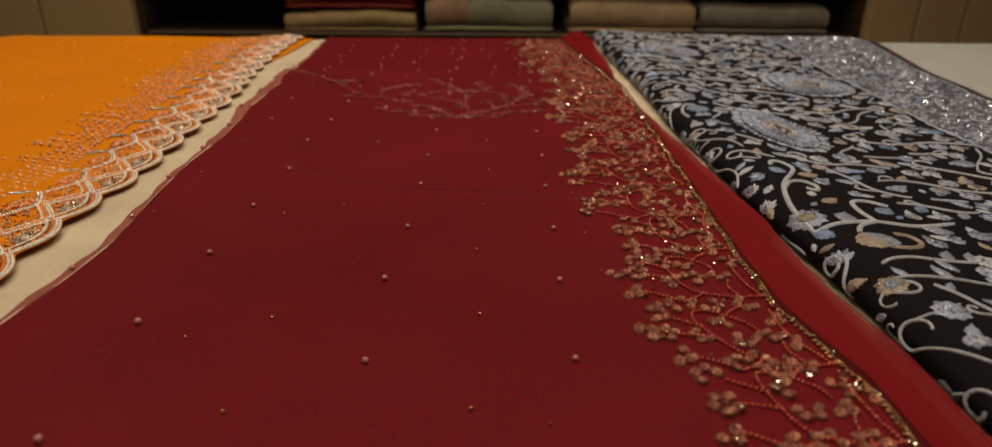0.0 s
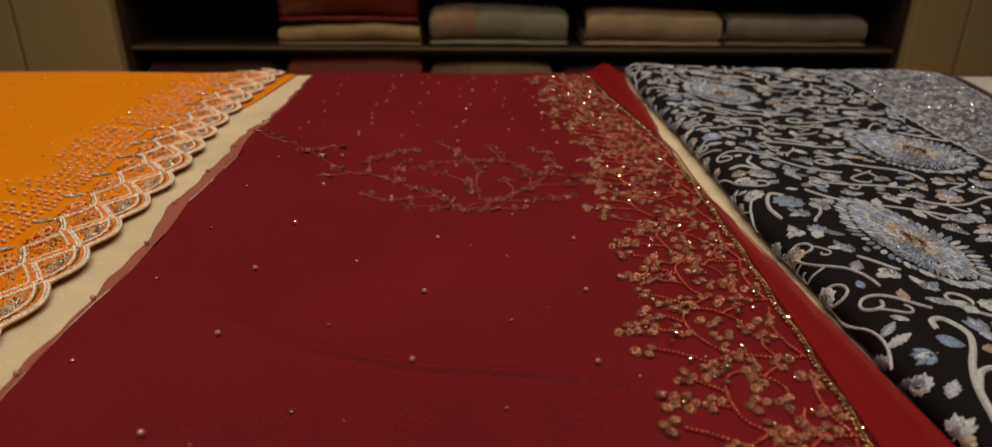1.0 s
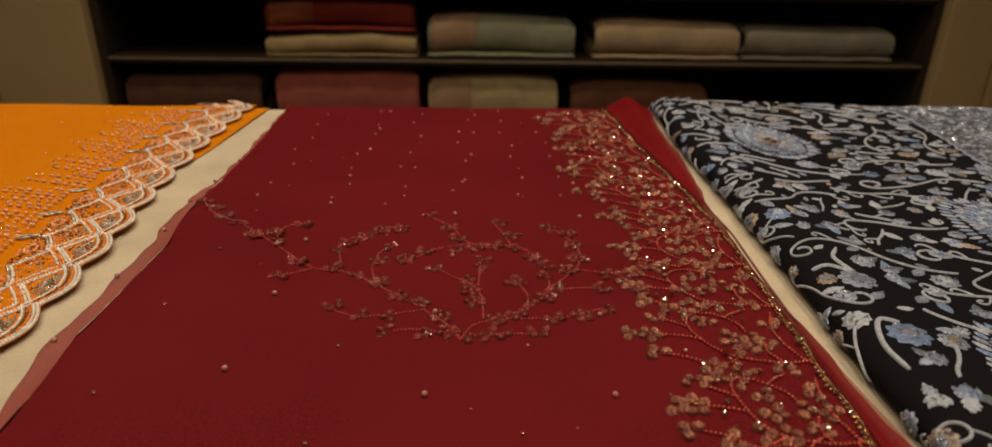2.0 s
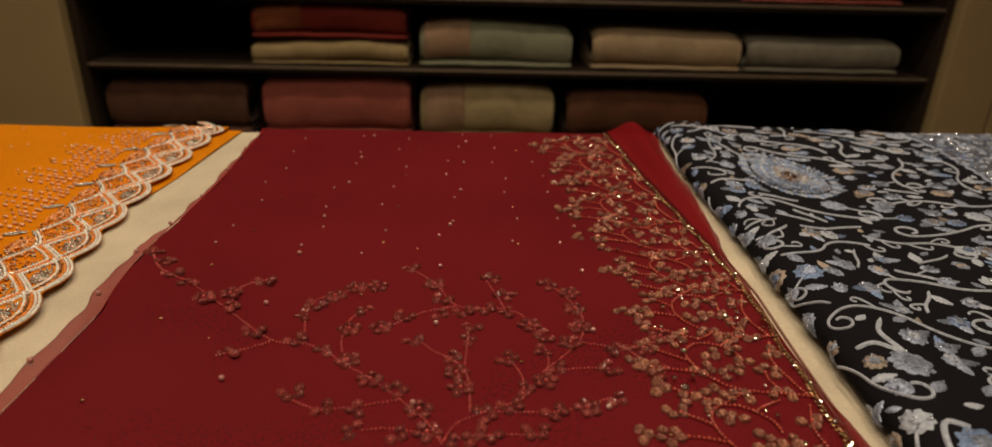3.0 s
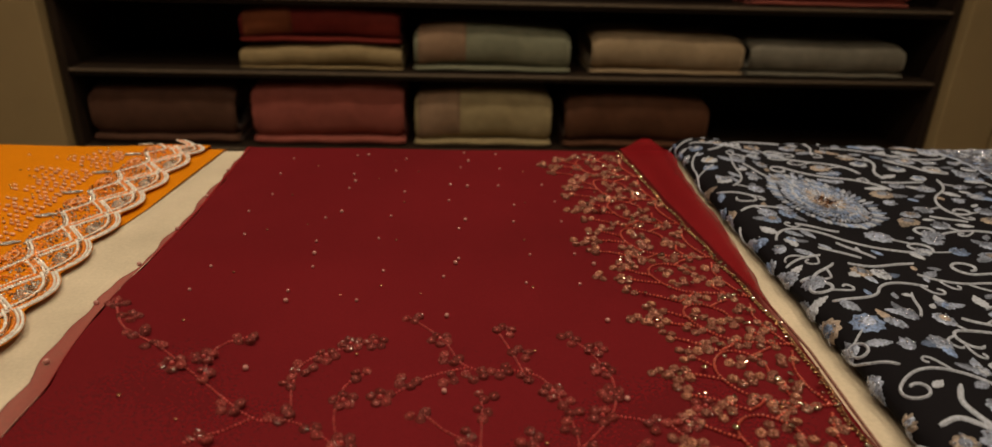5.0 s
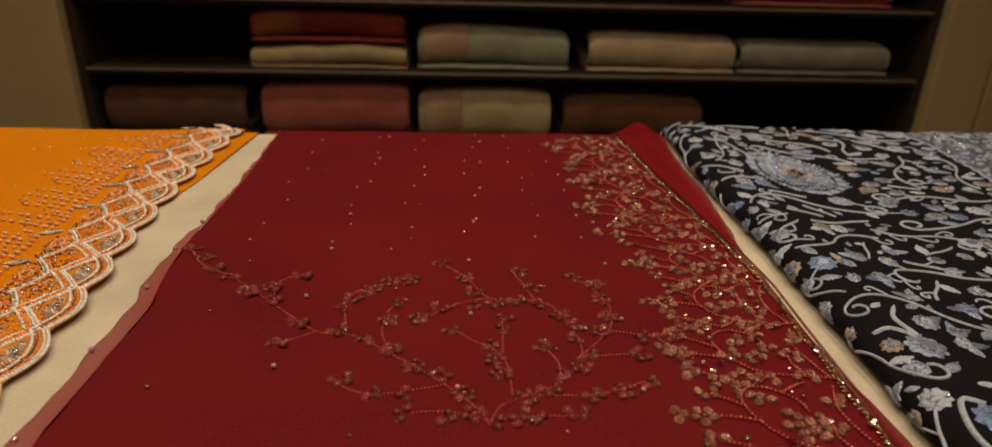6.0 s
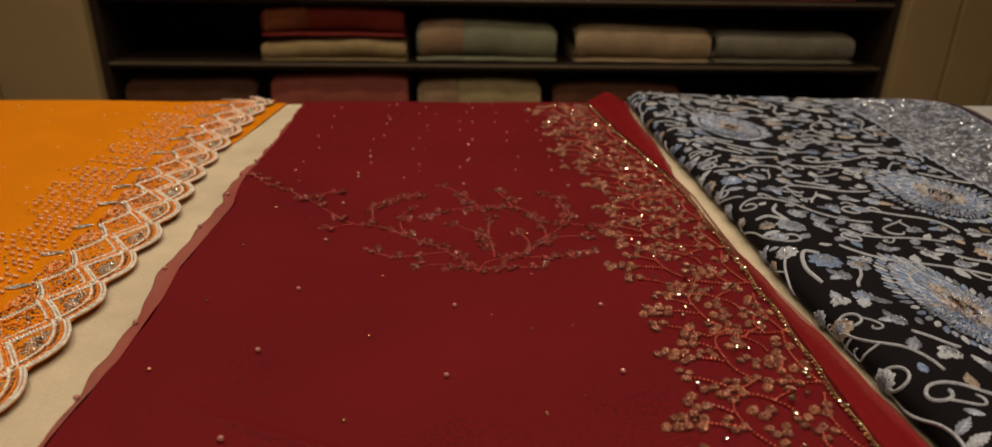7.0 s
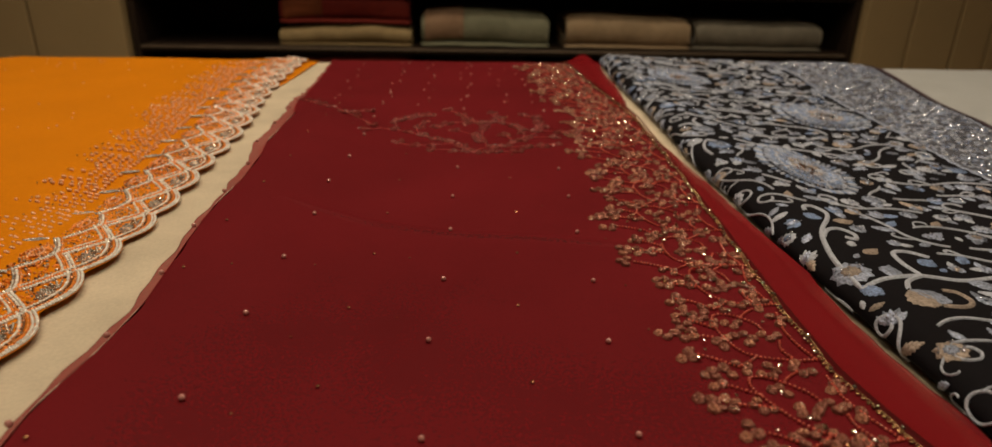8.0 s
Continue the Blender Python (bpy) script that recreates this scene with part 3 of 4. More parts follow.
# the sprig worked on the middle of the field
SPRIG = [
    [(-0.016, 0.861), (-0.026, 0.880), (-0.043, 0.900), (-0.065, 0.922), (-0.082, 0.936), (-0.099, 0.953), (-0.119, 0.962), (-0.140, 0.961), (-0.179, 0.985), (-0.215, 1.010), (-0.253, 1.034), (-0.279, 1.074)],
    [(-0.179, 0.985), (-0.184, 1.014), (-0.176, 1.033), (-0.163, 1.044)],
    [(-0.140, 0.961), (-0.154, 0.947), (-0.171, 0.933)],
    [(-0.082, 0.936), (-0.090, 0.966), (-0.088, 0.994), (-0.075, 1.011)],
    [(-0.116, 0.964), (-0.123, 0.995), (-0.118, 1.023), (-0.079, 1.044)],
    [(-0.016, 0.861), (-0.007, 0.879), (0.013, 0.891), (0.033, 0.903), (0.048, 0.927), (0.053, 0.949), (0.043, 0.994), (0.026, 1.010), (-0.010, 1.015), (-0.028, 1.048), (-0.054, 1.078)],
    [(0.049, 0.931), (0.077, 0.966), (0.084, 0.998), (0.076, 1.027), (0.064, 1.050)],
    [(-0.010, 1.015), (-0.036, 1.004), (-0.059, 0.985)],
    [(0.026, 1.010), (0.020, 1.033), (0.013, 1.054)],
]
SPRIG_MORE = [
    [(0.077, 0.965), (0.108, 0.958), (0.129, 0.964), (0.141, 0.972)],
    [(0.108, 0.958), (0.121, 0.937), (0.129, 0.929)],
    [(0.048, 0.929), (0.070, 0.934), (0.092, 0.934)],
    [(0.000, 0.890), (-0.001, 0.920), (-0.008, 0.939), (-0.025, 0.954), (-0.036, 0.967)],
    [(-0.004, 0.931), (-0.002, 0.965), (-0.002, 0.984)],
    [(0.007, 0.889), (0.055, 0.890), (0.088, 0.902)],
    [(-0.043, 0.900), (-0.075, 0.892), (-0.093, 0.891), (-0.116, 0.903)],
    [(-0.017, 0.866), (-0.042, 0.873), (-0.062, 0.872)],
    [(-0.014, 0.865), (0.015, 0.868), (0.042, 0.869)],
    [(0.033, 0.903), (0.034, 0.924), (0.026, 0.946)],
]


def under_lay(v):
    y, z = over_edge(v[:, 1], red_z(v[:, 0], v[:, 1]) - 0.0003 + v[:, 2])
    return np.stack([v[:, 0], y, z], 1)


def drawn_in(p):
    return np.stack([np.where(p[:, 0] < -0.1, -0.1 + (p[:, 0] + 0.1) * 0.90, p[:, 0]), p[:, 1]], 1)


rng = random.Random(5)
tips = []
for stem in SPRIG + SPRIG_MORE:
    p = resample(drawn_in(smooth(stem)), 0.0026)
    s = Soup()
    beads(s, [(q[0], q[1], 0) for q in p], 0.0010, M_ROSE, rng=rng)
    piece("sprig_vine", s.mesh("sprig_vine", under_lay), red)
    ends = [p[-1]] + [p[i] for i in range(4, len(p) - 3, 4)]
    for q in ends:
        side = rng.choice([-1, 1])
        q = (q[0] + side * rng.uniform(0.001, 0.006), q[1] + rng.uniform(-0.005, 0.005))
        if spaced(tips, q, 0.0165):
            tips.append(q)
            piece("sprig_flower", rng.choice(GHOSTS), red, lay_at(under_lay, q[0], q[1], rng.uniform(0, 360)))

# pearls in staggered rows over the red field
s = Soup()
beads(s, [(0, 0, 0)], 0.0021, M_PEARL)
pearl = s.mesh("pearl")
s = Soup()
beads(s, [(0, 0, 0)], 0.0014, M_GOLD, shape=GEM)
stone = s.mesh("stone", None, False)
COLUMNS = [(-0.052, 0.345, pearl), (0.066, 0.343, pearl), (-0.176, 0.361, pearl), (-0.112, 0.391, stone), (-0.232, 0.411, stone), (0.010, 0.395, stone)]
for cx, phase, dot in COLUMNS:
    for j in range(-2, 13):
        y = phase + 0.0915 * j + rng.uniform(-0.004, 0.004)
        x = cx + 0.05 * (y - 0.5) + rng.uniform(-0.003, 0.003)
        if 0.15 < y < EDGE - 0.008 and red_left(y) + 0.012 < x < float(gold_line(y)) - 0.105:
            piece(dot.name.split(".")[0], dot, red, lay_at(red_lay, x, y, rng.uniform(0, 90)))
            if rng.random() < 0.3:
                piece("stone", stone, red, lay_at(red_lay, x + 0.031 + rng.uniform(-0.008, 0.008), y + rng.uniform(-0.02, 0.02), rng.uniform(0, 90)) @ Matrix.Scale(0.7, 4))
for j in range(7):
    for cx in (-0.225, -0.14, -0.085, -0.02, 0.035, 0.085):
        y = 1.10 + 0.058 * j + 0.029 * (cx > -0.05) + rng.uniform(-0.012, 0.012)
        x = cx + rng.uniform(-0.012, 0.012)
        if y < EDGE - 0.01 and x < float(gold_line(y)) - 0.105:
            piece("pearl", pearl, red, lay_at(red_lay, x, y) @ Matrix.Scale(0.72, 4))
for y in np.arange(0.25, EDGE - 0.02, 0.082):
    piece("pearl", pearl, red, lay_at(red_lay, float(red_left(y)) + rng.uniform(0.001, 0.003), y))

# ---------------------------------------------------------------- black saree
blk = thing("black_saree", "folded black saree with silver and pale blue floral embroidery", "saree", at=(0, 0, 0))
black_left = line([(-0.2, 0.258), (0.40, 0.255), (0.50, 0.249), (0.57, 0.245), (0.70, 0.246), (0.80, 0.243), (0.90, 0.247), (1.0, 0.251), (1.10, 0.252), (1.25, 0.251), (1.35, 0.252), (1.5, 0.262), (1.8, 0.262)])
black_right = line([(-0.2, 0.70), (0.9, 0.722), (1.0, 0.736), (1.11, 0.745), (1.2, 0.768), (1.34, 0.808), (1.42, 0.825), (1.46, 0.822), (1.485, 0.79), (1.50, 0.75), (1.8, 0.70)])
PROFILE = smooth([(0.010, 0.7580), (0.0015, 0.7615), (0.0, 0.7675), (0.004, 0.7735), (0.013, 0.7785), (0.028, 0.7805), (0.055, 0.7785), (0.10, 0.7745), (0.18, 0.7715), (0.30, 0.7700), (0.42, 0.7695), (0.450, 0.7685), (0.455, 0.7640), (0.455, 0.7580)], 10)
ARC = np.concatenate([[0], np.cumsum(np.linalg.norm(np.diff(PROFILE, axis=0), axis=1))])
ALL = ARC[-1]


def black_at(s, y, h=0.0):
    s = np.clip(s, 0, ALL)
    px, pz = np.interp(s, ARC, PROFILE[:, 0]), np.interp(s, ARC, PROFILE[:, 1])
    e = 0.002
    tx = np.interp(np.clip(s + e, 0, ALL), ARC, PROFILE[:, 0]) - np.interp(np.clip(s - e, 0, ALL), ARC, PROFILE[:, 0])
    tz = np.interp(np.clip(s + e, 0, ALL), ARC, PROFILE[:, 1]) - np.interp(np.clip(s - e, 0, ALL), ARC, PROFILE[:, 1])
    q = np.sqrt(tx * tx + tz * tz) + 1e-9
    k = (black_right(y) - black_left(y) - 0.1) / 0.355
    x = black_left(y) + np.where(px > 0.1, 0.1 + (px - 0.1) * k, px)
    bumpy = np.clip((s - 0.01) / 0.03, 0, 1)
    z = pz + bumpy * (waves(x, y, 31, 0.12, 0.0011) + waves(x, y, 32, 0.40, 0.0022)) * np.clip((ALL - s) / 0.02, 0, 1)
    x, z = x - tz / q * h, z + tx / q * h
    y2, z2 = over_edge(y, z)
    return x, y2, z2


S_CLOTH = sorted(set(list(np.linspace(0, 0.07, 30)) + list(np.linspace(0.075, ALL - 0.02, 60)) + list(np.linspace(ALL - 0.018, ALL, 10))))
sheet("cloth", lambda u, v: black_at(u, v), S_CLOTH, V_CLOTH, M_BLACK, blk, "folded black cloth with a rounded fold")
s = Soup()
vv = np.array(V_CLOTH)
edge0, edge1 = np.stack(black_at(np.full_like(vv, ALL - 0.023), vv, 0.0012), 1), np.stack(black_at(np.full_like(vv, ALL - 0.0115), vv, 0.0012), 1)
s.add(np.concatenate([edge0, edge1]), [(i, len(vv) + i, len(vv) + i + 1, i + 1) for i in range(len(vv) - 1)], M_PURPLE)
piece("edging", s.mesh("edging"), blk, None, "plum-coloured narrow edging")


def cord(soup, pts, w, mat, h=0.0011):
    p = np.asarray(pts, float)
    d = np.gradient(p, axis=0)
    d /= np.linalg.norm(d, axis=1)[:, None] + 1e-9
    nrm = np.stack([-d[:, 1], d[:, 0]], 1)
    v, n = [], len(p)
    for i in range(n):
        t = 1 if 0 < i < n - 1 else 0.55
        for q, k in ((-1, 0), (-0.62, 0.8), (0, 1.05), (0.62, 0.8), (1, 0)):
            c = p[i] + nrm[i] * q * w * t
            v.append((c[0], c[1], k * h))
    soup.add(v, [(i * 5 + j, (i + 1) * 5 + j, (i + 1) * 5 + j + 1, i * 5 + j + 1) for i in range(n - 1) for j in range(4)], mat)


def stitch(soup, x0, y0, x1, y1, w, mat, h):
    """One raised thread from point to point."""
    L = math.hypot(x1 - x0, y1 - y0) + 1e-9
    nx, ny = -(y1 - y0) / L * w, (x1 - x0) / L * w
    xm, ym = x0 * 0.45 + x1 * 0.55, y0 * 0.45 + y1 * 0.55
    soup.add([(x0 + nx, y0 + ny, 0.0002), (x0 - nx, y0 - ny, 0.0002), (x0, y0, h * 0.75), (xm + nx, ym + ny, 0.0002), (xm - nx, ym - ny, 0.0002), (xm, ym, h), (x1, y1, 0.0001)],
             [(0, 2, 5, 3), (2, 1, 4, 5), (3, 5, 6), (5, 4, 6)], mat)


def leaf(soup, x, y, a, L, W, mat, teeth=0.35, h=0.0011, lobes=9):
    """A satin-stitched leaf: a domed blade with a lobed edge and a sunk midrib."""
    c, q = math.cos(a), math.sin(a)
    n = max(5, lobes)
    v = []
    for i in range(n + 1):
        t = i / n
        r = W * math.sin(math.pi * min(0.985, t ** 0.75 + 0.03)) ** 0.8 * (1 + teeth * (0.35 if i % 2 else -0.35))
        for side, up in ((-1, 0.05), (-0.55, 1.0), (0, 0.62), (0.55, 1.0), (1, 0.05)):
            u, w = t * L + abs(side) * r * 0.55, side * r
            v.append((x + c * u - q * w, y + q * u + c * w, h * up * min(1, 0.3 + 3 * t)))
    soup.add(v, [(i * 5 + j, (i + 1) * 5 + j, (i + 1) * 5 + j + 1, i * 5 + j + 1) for i in range(n) for j in range(4)], mat)


def rosette(soup, x, y, R, m1, m2, r):
    """A round frilled flower in two rings of stitching, scattered with sequins."""
    ph, n = r.uniform(0, 6), 27
    for size, h, mat in ((1.0, 0.0012, m1), (0.52, 0.0020, m2)):
        v = [(x, y, h * 1.1)]
        for k, (q, up) in enumerate(((0.5, 1.1), (0.84, 1.0), (1.0, 0.1))):
            for i in range(n):
                g = R * size * q * (1 + 0.13 * math.sin(i * 6.283 / 3 + ph) * (k > 0))
                b = 6.283 * i / n + ph
                v.append((x + g * math.cos(b), y + g * math.sin(b), h * up * (1 + 0.12 * (-1) ** i)))
        f = [(0, 1 + i, 1 + (i + 1) % n) for i in range(n)]
        f += [(1 + k * n + i, 1 + (k + 1) * n + i, 1 + (k + 1) * n + (i + 1) % n, 1 + k * n + (i + 1) % n) for k in range(2) for i in range(n)]
        soup.add(v, f, mat)
    beads(soup, [(x + R * q * math.cos(b), y + R * q * math.sin(b), 0.0014) for q, b in [(0.85 * math.sqrt(r.random()), r.uniform(0, 6.28)) for _ in range(12)]], 0.0009, M_SEQUIN, shape=GEM, rng=r)


def spiral(x, y, a, L, turn, r0, turns):
    """A stem that ends in a curl."""
    pts = [(x, y)]
    n = 10
    for i in range(n):
        a += turn * 0.05
        pts.append((pts[-1][0] + L / n * math.cos(a), pts[-1][1] + L / n * math.sin(a)))
    m = int(14 * turns)
    for i in range(m):
        r = r0 * (1 - 0.72 * i / m)
        a += turn * 6.283 / 14
        pts.append((pts[-1][0] + r * 0.449 * math.cos(a), pts[-1][1] + r * 0.449 * math.sin(a)))
    return pts


THREADS = [M_GREYTHREAD] * 6 + [M_CORD, M_CORD, M_BLUETHREAD, M_BEIGETHREAD]


def head(soup, x, y, a, R, r):
    """A flower head: a frilled rosette, or a tulip of broad petals in a cup."""
    m1, m2 = r.choice(THREADS), r.choice(THREADS)
    if r.random() < 0.45:
        rosette(soup, x + 0.55 * R * math.cos(a), y + 0.55 * R * math.sin(a), R * 0.72, m1, m2, r)
        return
    for b, k in ((-0.75, 0.95), (0.75, 0.95), (-0.35, 1.1), (0.35, 1.1)):
        leaf(soup, x, y, a + b, R * k * r.uniform(0.9, 1.1), R * 0.27, m1, 0.25, 0.0012, 7)
    leaf(soup, x, y, a, R * 0.95, R * 0.27, m2, 0.15, 0.0019, 6)
    beads(soup, [(x + r.uniform(0.1, 0.6) * R * math.cos(a) + r.uniform(-0.2, 0.2) * R, y + r.uniform(0.1, 0.6) * R * math.sin(a) + r.uniform(-0.2, 0.2) * R, 0.0014) for _ in range(5)], 0.0009, M_SEQUIN, shape=GEM, rng=r)


def paisley(seed, rx, ry, lean):
    """A paisley in rings of stitching, pale outside and bronze at the heart, with a toothed rim."""
    r = random.Random(seed)
    s = Soup()

    def ring(k, n=44):
        out = []
        for i in range(n):
            a = 2 * math.pi * i / n
            q = 1 + 0.42 * max(0, math.cos(a - 1.2)) ** 5
            out.append((rx * k * q * math.cos(a + lean) + 0.012 * (1 - k), ry * k * q * math.sin(a + lean) + 0.016 * (1 - k)))
        return out
    for k, mat, wide in ((0.96, M_GREYTHREAD, 0.0030), (0.86, M_BLUETHREAD, 0.0036), (0.75, M_CORD, 0.0022), (0.66, M_BLUETHREAD, 0.0042), (0.54, M_GREYTHREAD, 0.0036), (0.43, M_BEIGETHREAD, 0.0042), (0.32, M_CORD, 0.0022)):
        p = ring(k, max(24, int(150 * k)))
        deep = 1 - 1.9 * wide / rx / k
        for x, y in p:
            q = r.uniform(0.92, 1.06)
            stitch(s, x * q, y * q, x * deep * q + 0.002, y * deep * q + 0.001, 0.0009, mat if r.random() < 0.72 else r.choice(THREADS), 0.0014)
    for i, (x, y) in enumerate(ring(1.0, 58)):
        leaf(s, x, y, math.atan2(y, x) + 0.35, r.uniform(0.009, 0.014), 0.0024, [M_GREYTHREAD, M_CORD, M_BLUETHREAD][i % 3], 0.35, 0.0011, 7)
    for k in range(34):
        a, q = r.uniform(0, 6.28), r.uniform(0, 0.30)
        leaf(s, rx * q * math.cos(a), ry * q * math.sin(a), r.uniform(0.6, 1.6), 0.008, 0.0013, r.choice([M_BEIGETHREAD, M_GOLD, M_GREYTHREAD]), 0.1, 0.0016, 4)
    pts = []
    for k in range(60):
        a, q = r.uniform(0, 6.28), r.uniform(0.1, 1.0)
        pts.append((rx * q * math.cos(a), ry * q * math.sin(a), 0.0016))
    beads(s, pts, 0.0011, M_SEQUIN, shape=GEM, rng=r)
    return s


def sew(name, soup, sx, y, turn, mirror=1, label=""):
    c, q = math.cos(turn), math.sin(turn)

    def warp(v):
        a, b = v[:, 0] * mirror, v[:, 1]
        return np.stack(black_at(np.clip(sx + c * a - q * b, 0.002, ALL - 0.002), y + q * a + c * b, v[:, 2] + 0.0002), 1)
    return piece(name, soup.mesh(name, warp), blk, None, label)


rng = random.Random(77)
BIG = [(0.127, 1.285, 0.036, 0.056, 0.5), (0.252, 1.005, 0.044, 0.062, 0.7), (0.124, 0.760, 0.034, 0.062, 0.4), (0.245, 0.47, 0.044, 0.062, 0.9)]
for k, (sx, y, rx, ry, lean) in enumerate(BIG):
    sew("paisley", paisley(k, rx, ry, lean), sx, y, 0.0, label="large pale blue paisley with a bronze heart")
INNER = 0.318
CELL = 0.0010
used = np.zeros((int(0.36 / CELL), int(1.75 / CELL)), bool)        # which cloth is already stitched


def claim(points, radii, skip=0, margin=0.0007, mark=True):
    """True when the cloth under the shape is free, and then takes it."""
    cells = []
    for k, ((x, y), r) in enumerate(zip(points, radii)):
        if not (0.003 < x < INNER - 0.002 and 0.10 < y < EDGE + 0.035):
            return False
        q = int((r + margin) / CELL) + 1
        i, j = int(x / CELL), int((y + 0.1) / CELL)
        box_ = (slice(max(0, i - q), i + q + 1), slice(max(0, j - q), j + q + 1))
        if k >= skip and used[box_].any():
            return False
        q = max(0, int(r / CELL))
        cells.append((slice(max(0, i - q), i + q + 1), slice(max(0, j - q), j + q + 1)))
    if mark:
        for c in cells:
            used[c] = True
    return True


for bx, by, brx, bry, _ in BIG:
    for i in range(used.shape[0]):
        for j in range(int((by - bry - 0.03 + 0.1) / CELL), int((by + bry + 0.03 + 0.1) / CELL)):
            if j < used.shape[1] and ((i * CELL - bx) / (brx + 0.012)) ** 2 + ((j * CELL - 0.1 - by) / (bry + 0.012)) ** 2 < 1:
                used[i, j] = True


def leaf_claim(x, y, a, L, W, skip):
    t = np.linspace(0.1, 1, 6)
    return claim([(x + L * q * math.cos(a), y + L * q * math.sin(a)) for q in t], [W * math.sin(math.pi * min(0.95, q)) for q in t], skip)


def spray(x, y, a, L, w, r, clear):
    """A flowing cord stem that ends in a curl, and apart from it the leaves and flower heads that the cloth has room for."""
    turn = r.choice([-1, 1])
    pts, n = [(x, y)], max(4, int(L / 0.005))
    k1, k2 = r.uniform(0.04, 0.15) * turn, r.uniform(0.02, 0.13) * -turn
    for i in range(n):
        a += k1 if i < n * 0.5 else k2
        pts.append((pts[-1][0] + 0.005 * math.cos(a), pts[-1][1] + 0.005 * math.sin(a)))
    if r.random() < (0.75 if L > 0.055 else 0.4):
        r0, tw = r.uniform(0.0085, 0.0125), -turn if r.random() < 0.7 else turn
        for i in range(r.randint(8, 15)):
            a += tw * 0.449
            q = r0 * (1 - 0.04 * i)
            pts.append((pts[-1][0] + q * 0.449 * math.cos(a), pts[-1][1] + q * 0.449 * math.sin(a)))
    if not claim(pts, [w] * len(pts), 0, clear):
        return None
    s, parts = Soup(), []

    def own(kind):
        parts.append((kind, Soup()))
        return parts[-1][1]
    cord(s, smooth(pts, 2), w, M_CORD, 0.0014)
    for j in range(1, len(pts) - 1, 2):
        px, py = pts[j]
        d = math.atan2(pts[j + 1][1] - py, pts[j + 1][0] - px)
        for side in (-1, 1):
            kind, b = r.random(), d + side * r.uniform(0.6, 1.25)
            if kind < 0.44:
                for L2 in (r.uniform(0.015, 0.022), 0.013, 0.010):
                    if leaf_claim(px, py, b, L2, L2 * 0.22, 2):
                        leaf(own("embroidered_leaf"), px, py, b, L2 * 0.95, L2 * 0.22, r.choice(THREADS), 0.5, 0.0013, 10)
                        break
            elif kind < 0.60:
                L2, R2 = r.uniform(0.008, 0.016), r.uniform(0.009, 0.013)
                ex, ey = px + L2 * math.cos(b), py + L2 * math.sin(b)
                cx, cy = ex + R2 * 0.45 * math.cos(b), ey + R2 * 0.45 * math.sin(b)
                if claim([(cx, cy)], [R2 * 0.8]):
                    bloom = own("embroidered_flower")
                    cord(bloom, [(px + L2 * q * math.cos(b), py + L2 * q * math.sin(b)) for q in np.linspace(0, 1, 5)], w * 0.7, M_CORD)
                    head(bloom, ex, ey, b, R2 * 1.2, r)
            else:
                t = spiral(px, py, b, r.uniform(0.008, 0.016), -side * r.uniform(0.8, 1.2), r.uniform(0.004, 0.0065), r.uniform(0.5, 0.9))
                if claim(t[3:], [w * 0.7] * (len(t) - 3), 1):
                    cord(own("embroidered_tendril"), t, w * 0.75, M_CORD)
            b = d + side * r.uniform(0.5, 1.0)
            L2 = r.uniform(0.008, 0.013)
            if leaf_claim(px, py, b, L2, L2 * 0.22, 2):
                leaf(own("embroidered_leaf"), px, py, b, L2, L2 * 0.30, r.choice(THREADS), 0.5, 0.0012, 8)
    ex, ey = pts[-1]
    if r.random() < 0.6 and claim([(ex + 0.005 * math.cos(a), ey + 0.005 * math.sin(a))], [0.005], 1):
        head(own("embroidered_flower"), ex, ey, a, 0.013, r)
    return s, parts


def flat(v):
    return np.stack(black_at(v[:, 0], v[:, 1], v[:, 2] + 0.0002), 1)


